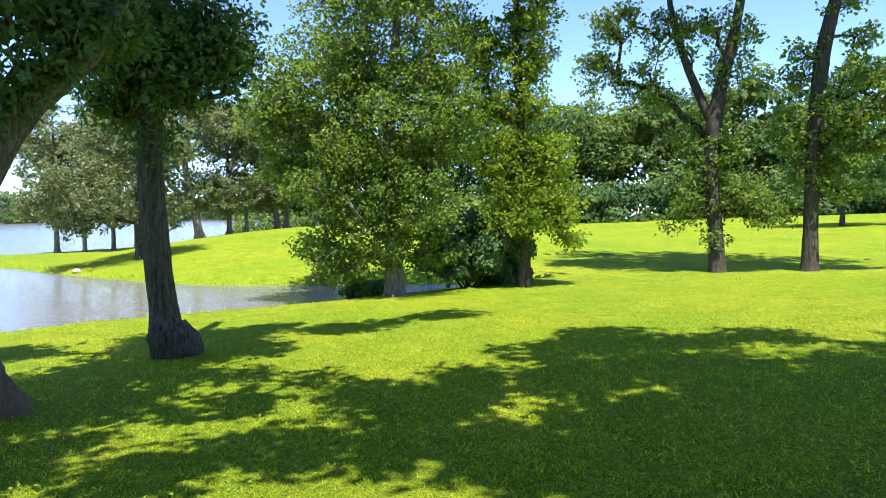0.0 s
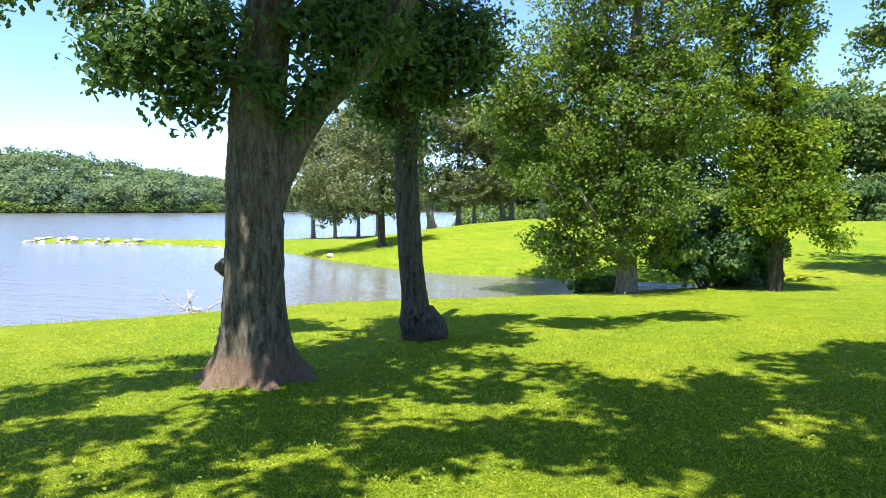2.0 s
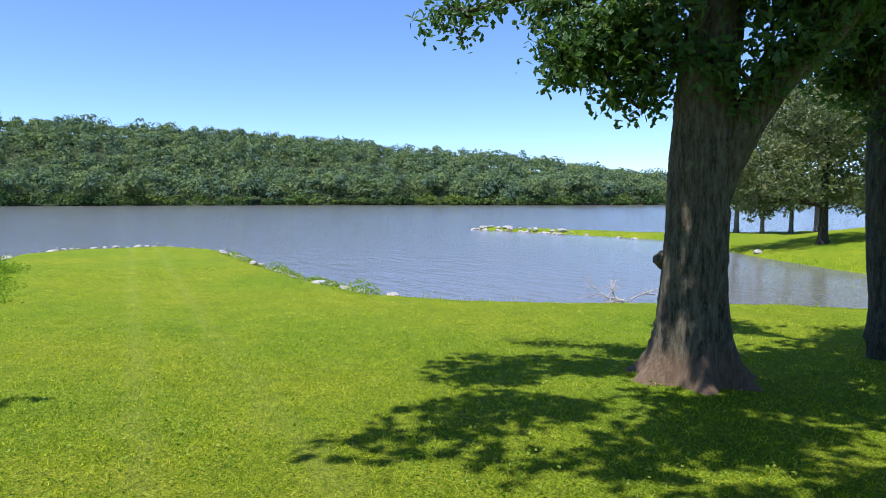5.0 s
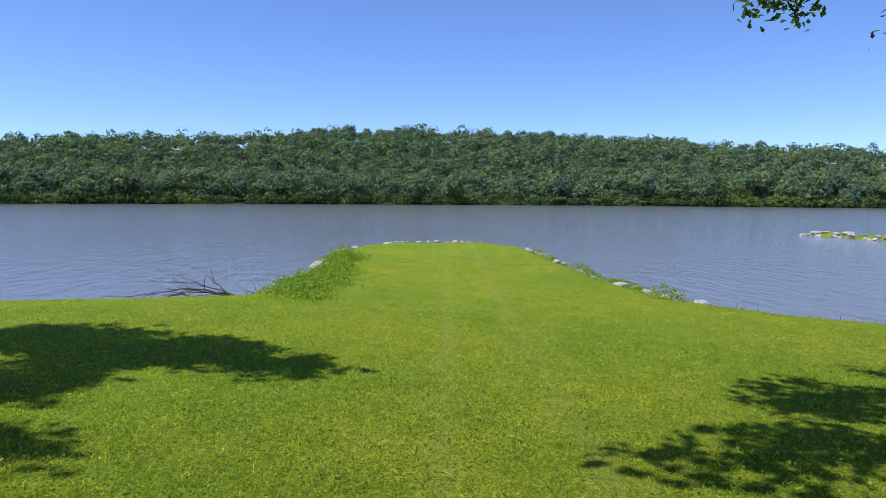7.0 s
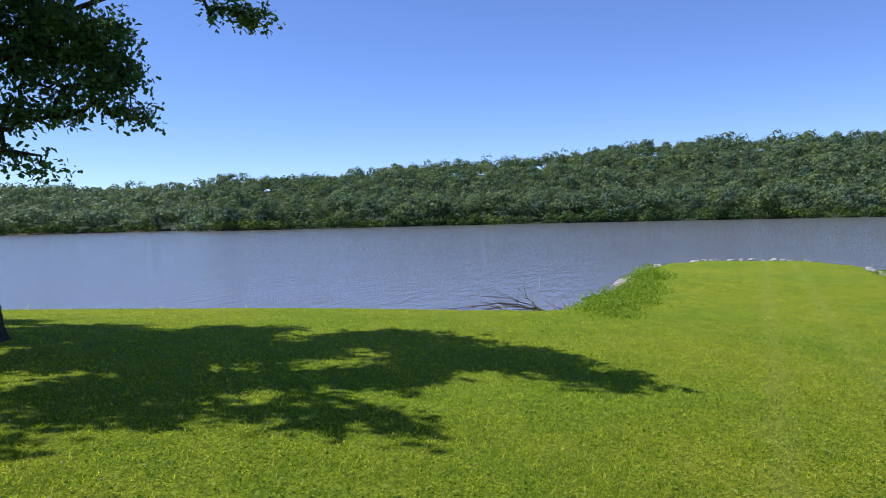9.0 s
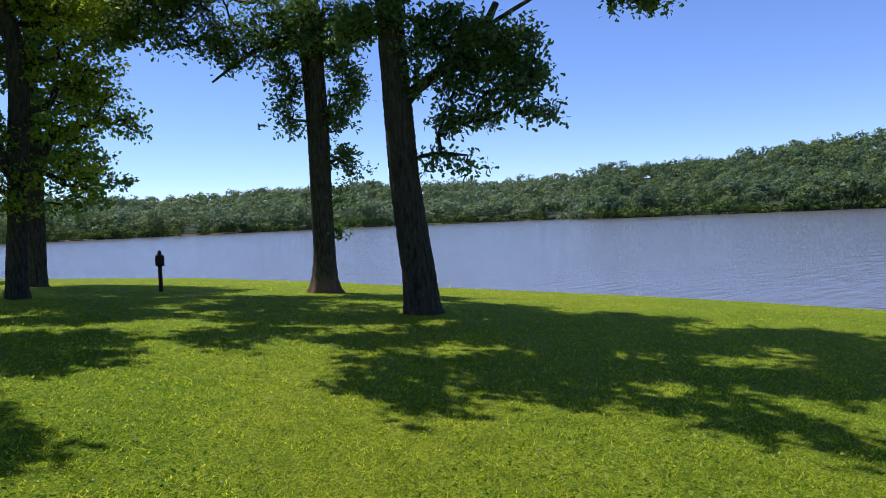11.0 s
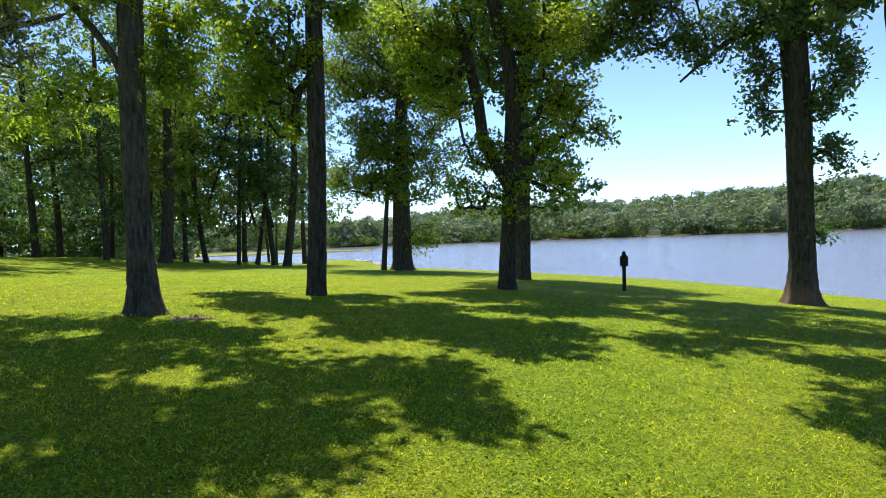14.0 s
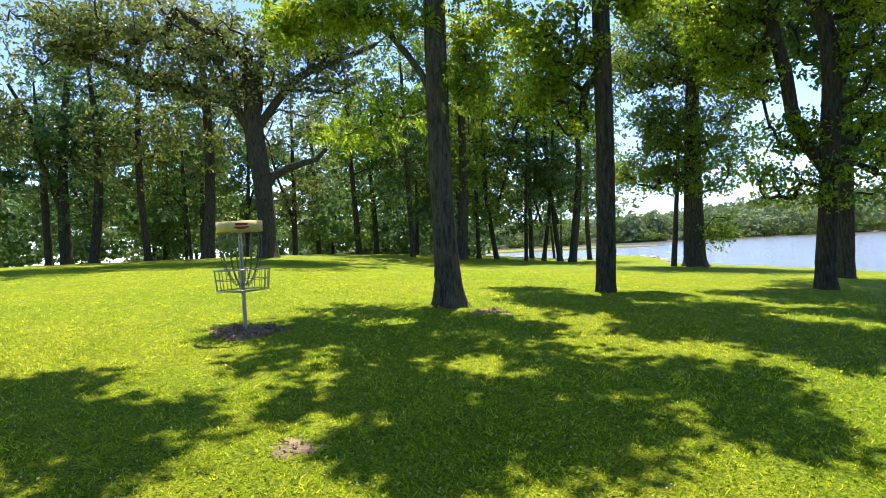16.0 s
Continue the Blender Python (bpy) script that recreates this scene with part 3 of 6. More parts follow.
OAK_LABEL = "oak with dark furrowed bark and deep green leaves"
tree("oak_tree", "old oak with a thick furrowed trunk and flared roots", -4.91, 6.83, 7.5, 0.385,
     [(-2.89, 0, 4.35, 0.28, 0.22, 0.22), (-2.4, 0, 4.51, 0.25, 0.2, 0.12), (-1.66, 0, 4.49, 0.37, 0.3, 0.19), (-1.49, -0.1, 3.83, 0.28, 0.22, 0.28), (-1.11, 0, 4.06, 0.33, 0.32, 0.39), (-0.96, 0.1, 3.61, 0.29, 0.23, 0.25), (-0.7, 0, 4.13, 0.33, 0.41, 0.51), (-0.68, 0, 3.36, 0.21, 0.16, 0.21), (-0.49, -0.1, 3.74, 0.16, 0.41, 0.51), (-0.15, -0.5, 4.02, 0.15, 0.22, 0.27), (0.13, -0.5, 3.55, 0.2, 0.16, 0.2), (0.55, -0.2, 4.21, 0.15, 0.19, 0.24), (0.88, 0, 4.47, 0.33, 0.27, 0.28), (1.26, 0.2, 4.43, 0.39, 0.31, 0.36)] + [(1.23, 0.3, 4.1, 0.22, 0.17, 0.22), (1.62, 0.2, 4.4, 0.29, 0.26, 0.33), (0.85, -0.3, 3.72, 0.2, 0.18, 0.2), (1.3, -0.3, 4.2, 0.26, 0.2, 0.22), (0.5, -0.3, 3.3, 0.13, 0.13, 0.16)], 370, 32, OAK, 0.115, 0.165,
     course=[(0, -0.03, 0.36), (1.2, -0.05, 0.34), (2.0, -0.03, 0.335), (2.6, -0.02, 0.34), (3.8, 0.05, 0.31), (4.65, 0.19, 0.25)], tuft=0.11, per_spray=6.5,
     first=3.9, limbs=[([(0.03, 0, 4.04), (-0.36, 0, 4.47), (-0.83, 0, 4.55), (-1.56, 0, 4.56), (-2.21, 0, 4.54), (-2.79, 0, 4.45)], 0.05, 0.015), ([(0.0, 0, 1.9), (0.2, 0, 2.5), (0.44, 0, 3.0), (0.7, 0, 3.4), (1.15, 0, 3.86), (1.51, 0, 4.35), (1.86, 0, 4.9)], 0.24, 0.17)], flare=1.7, sides=64, seed=11, twig=0.006, cap=0.035,
     top=[(-3.7, -3.6, 7.4, 0.38, 0.18, 0.4), (-2.7, -2.6, 7.4, 0.88, 0.18, 0.4), (-1.5, -4.0, 7.4, 0.38, 0.28, 0.4), (-0.2, -3.3, 7.4, 0.38, 0.68, 0.4), (-2.7, -4.9, 7.4, 0.38, 0.18, 0.4), (-3.4, -5.2, 7.4, 0.18, 0.18, 0.4), (-1.5, -5.5, 7.4, 0.18, 0.18, 0.4), (-0.7, -5.2, 7.4, 0.18, 0.18, 0.4), (-3.5, -6.3, 7.4, 0.18, 0.18, 0.4), (-2.7, -6.3, 7.4, 0.18, 0.18, 0.4), (-2.0, -6.0, 7.4, 0.18, 0.18, 0.4), (-1.5, -6.6, 7.4, 0.18, 0.18, 0.4), (-0.9, -6.8, 7.4, 0.18, 0.18, 0.4), (-3.8, -2.9, 7.4, 0.28, 0.18, 0.4), (-3.1, -5.5, 7.4, 0.18, 0.18, 0.4), (-0.1, -3.6, 7.4, 0.8, 0.4, 0.5), (-1.0, -5.0, 7.4, 0.4, 0.3, 0.5), (0.1, -6.1, 7.4, 0.3, 0.3, 0.5), (1.0, -6.1, 7.4, 0.3, 0.3, 0.5), (0, -2.2, 6.4, 1.3, 1.2, 0.6), (0.3, -0.8, 6.2, 1.2, 1.0, 0.6)], top_clumps=287, top_spread=0.315, burl=(-0.375, -0.03, 1.45, 0.11), lumps=[(1.42, math.pi, 0.16, 0.16)])
tree("oak_tree", "slender dark oak with a large burl at its foot", -4.18, 10.3, 9.0, 0.225,
     [(-0.84, 0, 4.31, 0.51, 0.55, 0.69), (-0.2, 0, 5.1, 0.78, 0.62, 0.68), (0.42, -0.3, 4.56, 0.66, 0.53, 0.66), (0.78, 0, 5.19, 0.56, 0.45, 0.52), (-0.48, 0.2, 3.73, 0.42, 0.41, 0.52), (0.21, -0.3, 4.09, 0.44, 0.36, 0.31), (0.97, 0, 4.52, 0.27, 0.27, 0.34), (-0.85, 0.2, 5.27, 0.61, 0.49, 0.51), (-0.24, 0, 3.29, 0.26, 0.3, 0.37)], 330, 36, OAK, 0.12, 0.2, tuft=0.12, per_spray=6.5,
     course=[(0, -0.08, 0.235), (0.3, -0.12, 0.215), (0.7, -0.17, 0.2), (1.4, -0.24, 0.192), (2.0, -0.27, 0.19), (2.9, -0.31, 0.188), (3.9, -0.28, 0.185), (5.5, -0.2, 0.16)],
     first=2.9, flare=0.7, sides=40, seed=12, bark=BARK_WALNUT, top=[(-3.4, -1.7, 7.8, 0.78, 0.18, 0.4), (-1.5, -2.7, 7.8, 0.28, 0.38, 0.4), (-0.8, -4.7, 7.8, 0.58, 0.88, 0.4), (0.2, -5.5, 7.8, 0.18, 0.18, 0.4), (1.0, -6.4, 7.8, 0.18, 0.18, 0.4), (-0.0, -7.1, 7.8, 0.18, 0.18, 0.4), (1.1, -0.9, 7.8, 0.58, 0.28, 0.4), (2.6, -1.9, 7.8, 0.88, 0.38, 0.4), (4.6, -1.4, 7.8, 0.58, 0.48, 0.4), (-0.2, -1.5, 6.6, 1.2, 1.2, 0.6), (0.0, -3.0, 7.2, 1.0, 1.0, 0.5)], top_clumps=280, top_spread=0.335, burl=(0.07, -0.06, 0.24, 0.3), lumps=[(0.4, -0.3, 0.5, 0.28)])
tree("linden_tree", "broad leafy tree with boughs sweeping to the water", -1.63, 18.84, 11.0, 0.28,
     [(-0.2, 0, 7.41, 2.59, 2.07, 1.73), (-1.95, 0, 5.71, 1.9, 1.52, 1.51), (-3.31, 0, 5.09, 0.99, 0.79, 0.99), (-0.19, -0.5, 4.69, 1.93, 1.54, 1.69), (1.13, 0, 5.37, 1.34, 1.45, 1.81), (-2.76, 0, 3.66, 0.96, 0.77, 0.88), (-1.45, -0.4, 3.16, 1.48, 1.19, 1.17), (0.42, -0.6, 2.84, 1.62, 1.29, 1.15), (-1.81, 0, 1.58, 0.93, 0.74, 0.88), (-0.59, -0.5, 1.61, 1.01, 0.81, 0.65), (0.75, 0.2, 1.58, 0.97, 0.77, 0.77), (-2.27, 0, 0.94, 0.55, 0.44, 0.45), (-1.25, 0, 0.75, 0.88, 0.71, 0.39)], 760, 105, WIDE, 0.105, 0.34, tuft=0.09, per_spray=9,
     course=[(0, -0.1, 0.27), (1.4, -0.13, 0.235), (4.9, -0.19, 0.17), (6.0, -0.13, 0.14), (7.4, 0.02, 0.12)], first=1.2, seed=13, bark=BARK_PALE, leaf_mat=LEAF_LINDEN, top=[(-0.3, 0, 10.5, 3.4, 3.4, 2.4)], top_clumps=60)
tree("walnut_tree", "slim tree with light yellow-green leaves by the inlet", 2.15, 19.97, 10.0, 0.20,
     [(-0.02, 0, 7.46, 0.78, 0.91, 1.14), (-0.0, 0, 5.69, 0.72, 0.78, 0.98), (-1.07, 0.3, 6.12, 0.64, 1.14, 1.43), (-1.66, 0.3, 7.14, 0.71, 0.81, 1.01), (-0.79, 0, 3.92, 0.91, 0.73, 0.8), (0.25, 0, 4.06, 0.9, 0.72, 0.79), (0.66, 0, 2.59, 0.9, 0.72, 0.74), (-0.28, -0.3, 2.18, 0.9, 0.72, 0.68), (1.02, 0, 1.77, 0.55, 0.44, 0.46), (-1.11, 0, 2.18, 0.53, 0.43, 0.47), (-0.06, 0.3, 3.1, 1.25, 1.0, 0.92)], 400, 90, WIDE, 0.105, 0.27, tuft=0.09, per_spray=9,
     course=[(0, -0.14, 0.19), (0.8, -0.1, 0.16), (3.6, -0.13, 0.145), (5.2, -0.24, 0.125), (8.4, -0.34, 0.085)], first=1.4, seed=14, flare=0.45, bark=BARK_DARK, leaf_mat=LEAF_LIME,
     top=[(0, 0, 10.0, 1.6, 1.6, 1.8)], top_clumps=30)
tree("oak_tree", "tall open oak with forked limbs and ragged light crown", 8.63, 22.56, 10.5, 0.27,
     [(-3.37, 0, 8.56, 0.92, 0.73, 0.69), (-3.9, 0, 7.11, 0.7, 0.56, 0.62), (-2.71, 0, 6.57, 0.87, 0.7, 0.6), (-1.83, 0, 5.93, 0.67, 0.53, 0.48), (-1.81, 0.3, 8.05, 0.64, 0.66, 0.82), (-0.64, 0, 8.0, 0.94, 0.75, 0.83), (0.5, 0, 7.77, 0.63, 0.77, 0.96), (0.19, 0, 6.59, 0.64, 0.51, 0.64), (-0.92, 0, 2.44, 0.66, 0.53, 0.66), (-1.36, 0, 1.8, 0.45, 0.36, 0.41), (0.75, 0, 2.6, 0.81, 0.65, 0.64), (1.22, 0, 1.9, 0.49, 0.39, 0.32), (-0.22, 0.2, 3.53, 0.8, 0.8, 1.0), (-0.9, 0.3, 4.75, 0.63, 0.65, 0.81), (0.42, 0.2, 4.57, 0.61, 0.66, 0.82), (-0.05, -0.2, 1.18, 0.23, 0.52, 0.64)], 330, 50, WIDE, 0.13, 0.25, tuft=0.1, per_spray=8,
     course=[(0, 0.03, 0.27), (1.2, -0.01, 0.235), (3.5, -0.22, 0.245), (5.3, -0.08, 0.24), (6.2, 0.07, 0.2), (7.7, 0.41, 0.165), (8.7, 0.58, 0.135)], first=1.6, seed=15, flare=0.45, bark=BARK_DARK, leaf_mat=LEAF_GREEN,
     limbs=[([(-0.15, 0, 4.9), (-0.6, 0, 6.0), (-0.93, 0, 6.8), (-1.29, 0, 7.9), (-1.53, 0, 9.0), (-1.7, 0, 10.5)], 0.17, 0.08)], top=[(0, 0, 11.6, 4.0, 3.6, 1.8)], top_clumps=80)
tree("oak_tree", "tall oak leaning over with a dark trunk and light crown", 11.33, 21.85, 10.5, 0.33,
     [(0.94, 0, 5.05, 0.97, 0.77, 0.81), (-0.57, 0, 4.63, 0.58, 0.67, 0.84), (0.97, 0, 4.0, 0.97, 0.77, 0.81), (-0.45, 0, 6.59, 0.4, 0.67, 0.83), (1.36, 0, 6.21, 0.62, 0.5, 0.62), (1.19, 0, 7.26, 0.62, 0.5, 0.49), (-0.85, 0, 2.05, 0.52, 0.41, 0.41), (0.99, 0, 2.77, 0.81, 0.65, 0.49), (2.39, 0, 4.93, 0.85, 1.08, 1.36), (0.76, 0, 8.18, 0.52, 0.42, 0.35), (-0.02, 0.3, 3.35, 0.73, 0.58, 0.73)], 270, 50, WIDE, 0.13, 0.25, tuft=0.1, per_spray=8,
     course=[(0, 0, 0.27), (1.5, 0, 0.225), (3.3, 0.03, 0.225), (5.1, 0.1, 0.22), (6.9, 0.22, 0.215), (7.7, 0.35, 0.2), (8.6, 0.57, 0.18)], first=1.9, seed=16, flare=0.45, bark=BARK_DARK,
     leaf_mat=LEAF_GREEN, top=[(0.8, 0, 11.8, 3.8, 3.6, 1.8)], top_clumps=80)
tree("oak_tree", "leaning oak with a dark trunk near the water", -6.97, -8.9, 8.5, 0.325,
     [(0.57, 0, 4.82, 0.49, 0.39, 0.42), (1.14, 0, 4.49, 0.54, 0.43, 0.48), (1.78, 0, 4.5, 0.44, 0.36, 0.39), (2.02, 0, 3.95, 0.29, 0.27, 0.34), (1.5, -0.2, 3.64, 0.44, 0.35, 0.29), (0.79, 0, 4.01, 0.46, 0.37, 0.3), (0.7, -0.1, 3.39, 0.28, 0.22, 0.26), (1.18, 0, 3.34, 0.28, 0.22, 0.16), (2.24, 0, 3.42, 0.15, 0.12, 0.14), (1.91, 0, 3.41, 0.21, 0.16, 0.1), (0.43, 0, 2.59, 0.23, 0.19, 0.13), (0.84, 0, 2.54, 0.21, 0.17, 0.11), (-0.84, 0.2, 4.96, 0.33, 0.28, 0.35), (-0.26, -0.4, 4.91, 0.31, 0.25, 0.24), (0.13, -0.3, 4.1, 0.14, 0.35, 0.43), (3.45, 0, 5.12, 0.18, 0.14, 0.1), (3.9, 0, 5.26, 0.28, 0.2, 0.1), (4.22, 0, 5.16, 0.2, 0.16, 0.14)], 310, 32, OAK, 0.11, 0.15, tuft=0.09, per_spray=6.5,
     course=[(0, 0.03, 0.3), (0.7, 0.0, 0.27), (1.6, -0.1, 0.25), (2.5, -0.17, 0.24), (3.4, -0.22, 0.24), (4.3, -0.26, 0.235), (5.2, -0.3, 0.225)], first=2.45, limbs=[([(-0.18, 0, 3.53), (0.06, 0, 3.82), (0.46, 0, 4.09), (0.97, 0, 4.42), (1.27, 0, 4.82), (1.48, 0, 5.22)], 0.11, 0.06), ([(-0.15, 0, 2.6), (0.12, -0.05, 2.72), (0.45, -0.1, 2.76), (0.9, -0.1, 2.7)], 0.03, 0.012), ([(1.27, 0, 4.82), (2.2, 0, 5.35), (3.2, 0, 5.5), (3.8, 0, 5.42), (4.25, 0, 5.25)], 0.04, 0.01)], seed=17, bark=BARK_DARK, sides=40, flare=0.5, twig=0.006, cap=0.035,
     top=[(-2.2, 0.1, 7.8, 0.58, 0.48, 0.4), (-0.8, -0.2, 7.8, 0.68, 0.68, 0.4), (0.7, -0.3, 7.8, 0.78, 0.68, 0.4), (2.4, 0.1, 7.8, 0.78, 0.58, 0.4), (-1.3, -1.9, 7.8, 0.48, 0.48, 0.4), (-0.0, -2.1, 7.8, 0.58, 0.58, 0.4), (0.9, -2.5, 7.8, 0.38, 0.38, 0.4), (-3.0, -2.7, 7.8, 0.18, 0.18, 0.4), (-2.6, -3.4, 7.8, 0.18, 0.18, 0.4), (-0.3, -3.5, 7.8, 0.18, 0.18, 0.4), (0.2, -4.2, 7.8, 0.18, 0.18, 0.4), (2.8, -0.5, 7.8, 0.88, 1.18, 0.4), (3.2, -2.2, 7.8, 0.68, 0.68, 0.4), (3.3, -3.9, 7.8, 0.28, 0.28, 0.4), (1.3, -2.6, 7.8, 0.18, 0.18, 0.4)] + [(-1.4, 0.3, 7.8, 0.98, 0.28, 0.4), (0.7, -0.5, 7.8, 0.88, 0.48, 0.4), (2.4, -1.9, 7.8, 0.58, 0.58, 0.4), (3.1, -2.8, 7.8, 0.28, 0.28, 0.4), (-2.6, -2.0, 7.8, 0.38, 0.18, 0.4)] + [(-1.2, -0.7, 7.8, 0.5, 0.4, 0.4), (-0.4, -0.4, 7.8, 0.4, 0.5, 0.4), (-0.7, -2.0, 7.8, 0.3, 0.3, 0.4), (-0.6, 0.8, 7.8, 0.8, 0.3, 0.4), (-2.1, -0.0, 7.8, 0.4, 0.3, 0.4), (-1.7, -2.1, 7.8, 0.3, 0.3, 0.4), (-1.4, -2.9, 7.8, 0.3, 0.3, 0.4)],
     top_clumps=640, top_spread=0.315)
tree("oak_tree", "tall straight oak with flared reddish roots on the bank", -8.24, -14.11, 11.0, 0.31,
     [(-2.99, 0, 7.08, 1.17, 0.94, 0.52), (-4.22, 0.3, 6.72, 0.78, 0.62, 0.64), (-3.32, 0, 6.12, 0.64, 0.51, 0.3), (-2.06, 0, 6.18, 0.63, 0.5, 0.52), (-1.73, -0.1, 5.49, 0.43, 0.35, 0.22), (-0.95, 0, 6.36, 0.62, 0.63, 0.79), (-0.73, -0.2, 4.96, 0.38, 0.59, 0.74), (-0.69, -0.2, 4.09, 0.3, 0.32, 0.4), (-0.2, -0.5, 6.29, 0.44, 0.63, 0.78), (0.58, 0, 6.24, 0.48, 0.7, 0.87), (0.67, 0, 5.04, 0.46, 0.49, 0.62), (0.44, 0, 4.22, 0.3, 0.28, 0.35), (0.63, -0.1, 3.16, 0.35, 0.32, 0.4), (0.5, 0, 2.43, 0.13, 0.17, 0.22), (0.43, 0, 1.42, 0.14, 0.24, 0.3)], 520, 34, OAK, 0.115, 0.18, tuft=0.1, per_spray=6.5,
     course=[(0, -0.02, 0.3), (1.0, 0.01, 0.265), (3.1, -0.01, 0.245), (4.4, -0.02, 0.25), (5.8, -0.06, 0.25), (7.1, -0.08, 0.24)], first=1.5, flare=1.15, seed=18, bark=BARK_MID, sides=40, twig=0.006, cap=0.035,
     limbs=[([(-0.04, 0, 6.36), (-0.83, 0, 6.06), (-1.45, 0, 5.8), (-1.88, 0, 5.49), (-2.36, 0, 5.12)], 0.08, 0.025), ([(-0.05, 0, 6.09), (0.65, 0, 6.21), (1.31, 0, 6.38), (2.11, 0, 6.77)], 0.08, 0.05)], top=[(-3.2, -2.7, 8.6, 0.88, 0.38, 0.4), (-3.8, -4.9, 8.6, 0.28, 0.18, 0.4), (-1.9, -1.5, 8.6, 0.48, 0.38, 0.4), (0.4, -2.8, 8.6, 0.58, 0.28, 0.4), (-3.5, -0.6, 8.6, 0.98, 0.78, 0.4), (-2.2, -2.8, 8.6, 0.68, 0.28, 0.4), (-3.4, -4.2, 8.6, 0.38, 0.18, 0.4), (0.2, -1.6, 9.0, 1.3, 1.2, 0.6)] + [(-2.1, -3.0, 8.6, 1.28, 0.18, 0.4), (-3.6, -1.4, 8.6, 1.18, 0.48, 0.4), (-2.0, -5.0, 8.6, 0.38, 0.18, 0.4), (2.2, -3.2, 8.6, 1.08, 0.48, 0.4)],
     top_clumps=378, top_spread=0.345)
tree("walnut_tree", "forked walnut with light green hanging leaves by the shore", -2.12, -15.73, 9.0, 0.225,
     [(-1.73, 0, 5.85, 0.86, 0.69, 0.73), (-2.37, 0, 6.53, 0.73, 0.58, 0.61), (-1.24, 0, 4.52, 0.73, 0.66, 0.82), (-1.73, -0.2, 5.01, 0.6, 0.48, 0.47), (-0.94, 0.2, 6.28, 0.62, 0.59, 0.74), (-0.45, -0.2, 3.28, 0.57, 0.46, 0.57), (-0.73, -0.2, 2.37, 0.58, 0.46, 0.47), (0.79, 0, 6.17, 0.86, 0.69, 0.73), (1.54, 0.2, 6.21, 0.62, 0.59, 0.74), (1.02, 0, 4.84, 0.73, 0.58, 0.73), (1.81, 0, 4.56, 0.5, 0.4, 0.48), (2.07, 0, 3.73, 0.42, 0.34, 0.4), (1.0, 0.3, 3.7, 0.74, 0.67, 0.84), (1.14, 0.3, 2.62, 0.62, 0.5, 0.49), (0.22, -0.4, 2.33, 0.31, 0.52, 0.64)], 330, 66, WIDE, 0.09, 0.21, tuft=0.1, per_spray=10, first=2.0, seed=19, flare=0.45, bark=BARK_DARK, leaf_mat=LEAF_LIME,
     course=[(0, 0.03, 0.22), (0.7, 0.06, 0.205), (1.7, 0.14, 0.195), (3.0, 0.21, 0.19), (4.3, 0.3, 0.175), (5.1, 0.28, 0.17), (5.7, 0.16, 0.165), (6.3, 0.01, 0.16), (7.0, -0.08, 0.15)],
     limbs=[([(0.18, 0, 2.43), (-0.16, 0, 3.03), (-0.41, 0, 3.5), (-0.51, 0, 4.49), (-0.74, 0, 5.69), (-1.04, 0, 6.75)], 0.09, 0.05)], top=[(-1.6, 2.0, 8.6, 0.7, 0.9, 0.4), (-0.5, 1.8, 8.6, 0.8, 1.2, 0.4), (-0.0, -0.0, 8.6, 0.6, 0.8, 0.4), (-0.8, -1.2, 8.6, 0.5, 0.3, 0.4), (-1.6, 0.9, 8.6, 0.4, 1.4, 0.4), (-0.3, 2.1, 8.6, 1.0, 1.9, 0.4), (0.1, -0.7, 8.6, 0.5, 0.5, 0.4)], top_clumps=260, top_spread=0.33)
tree("oak_tree", OAK_LABEL, -3.44, -21.61, 10.0, 0.26,
     [(0, 0, 7.6, 2.8, 2.6, 1.8), (0.9, 0, 4.0, 1.4, 1.4, 2.2)], 130, 105, WIDE, 0.16, 0.4, first=1.8, seed=20, flare=0.45, bark=BARK_DARK, lean=(0.3, 0), top=[(0, 0, 10.5, 3.0, 3.0, 1.8)], top_clumps=60)
tree("oak_tree", "massive dark oak at the water's edge with low boughs", 0.68, -30.36, 12.0, 0.43,
     [(0.35, 0, 10.92, 2.79, 2.23, 1.77), (-1.71, 0, 8.63, 2.01, 1.61, 1.76), (1.65, 0, 8.15, 1.53, 1.63, 2.04), (-0.78, -0.5, 6.04, 1.74, 1.39, 1.49), (1.18, 0, 5.09, 1.28, 1.22, 1.53), (-2.33, 0, 4.13, 0.95, 0.76, 0.9), (0.13, -0.6, 3.79, 1.37, 1.09, 0.7), (1.07, 0, 1.52, 0.66, 0.65, 0.82), (-1.25, 0.5, 4.15, 0.92, 0.74, 0.92), (0, 0, 9.8, 4.2, 3.6, 2.0)], 560, 84, WIDE, 0.14, 0.4, tuft=0.12, per_spray=9, first=1.4, flare=0.8, seed=21, bark=BARK_DARK, leaf_mat=LEAF_GREEN, lean=(0.3, 0))
tree("young_tree", "thin young tree standing beside a massive oak", 1.52, -30.3, 6.5, 0.12, [(0, 0, 5.2, 1.2, 1.2, 1.8)], 45, 80, SIMPLE, 0.17, 0.36, lean=(0.5, 0), first=2.5, seed=22, flare=0.45, bark=BARK_DARK, leaf_mat=LEAF_GREEN)
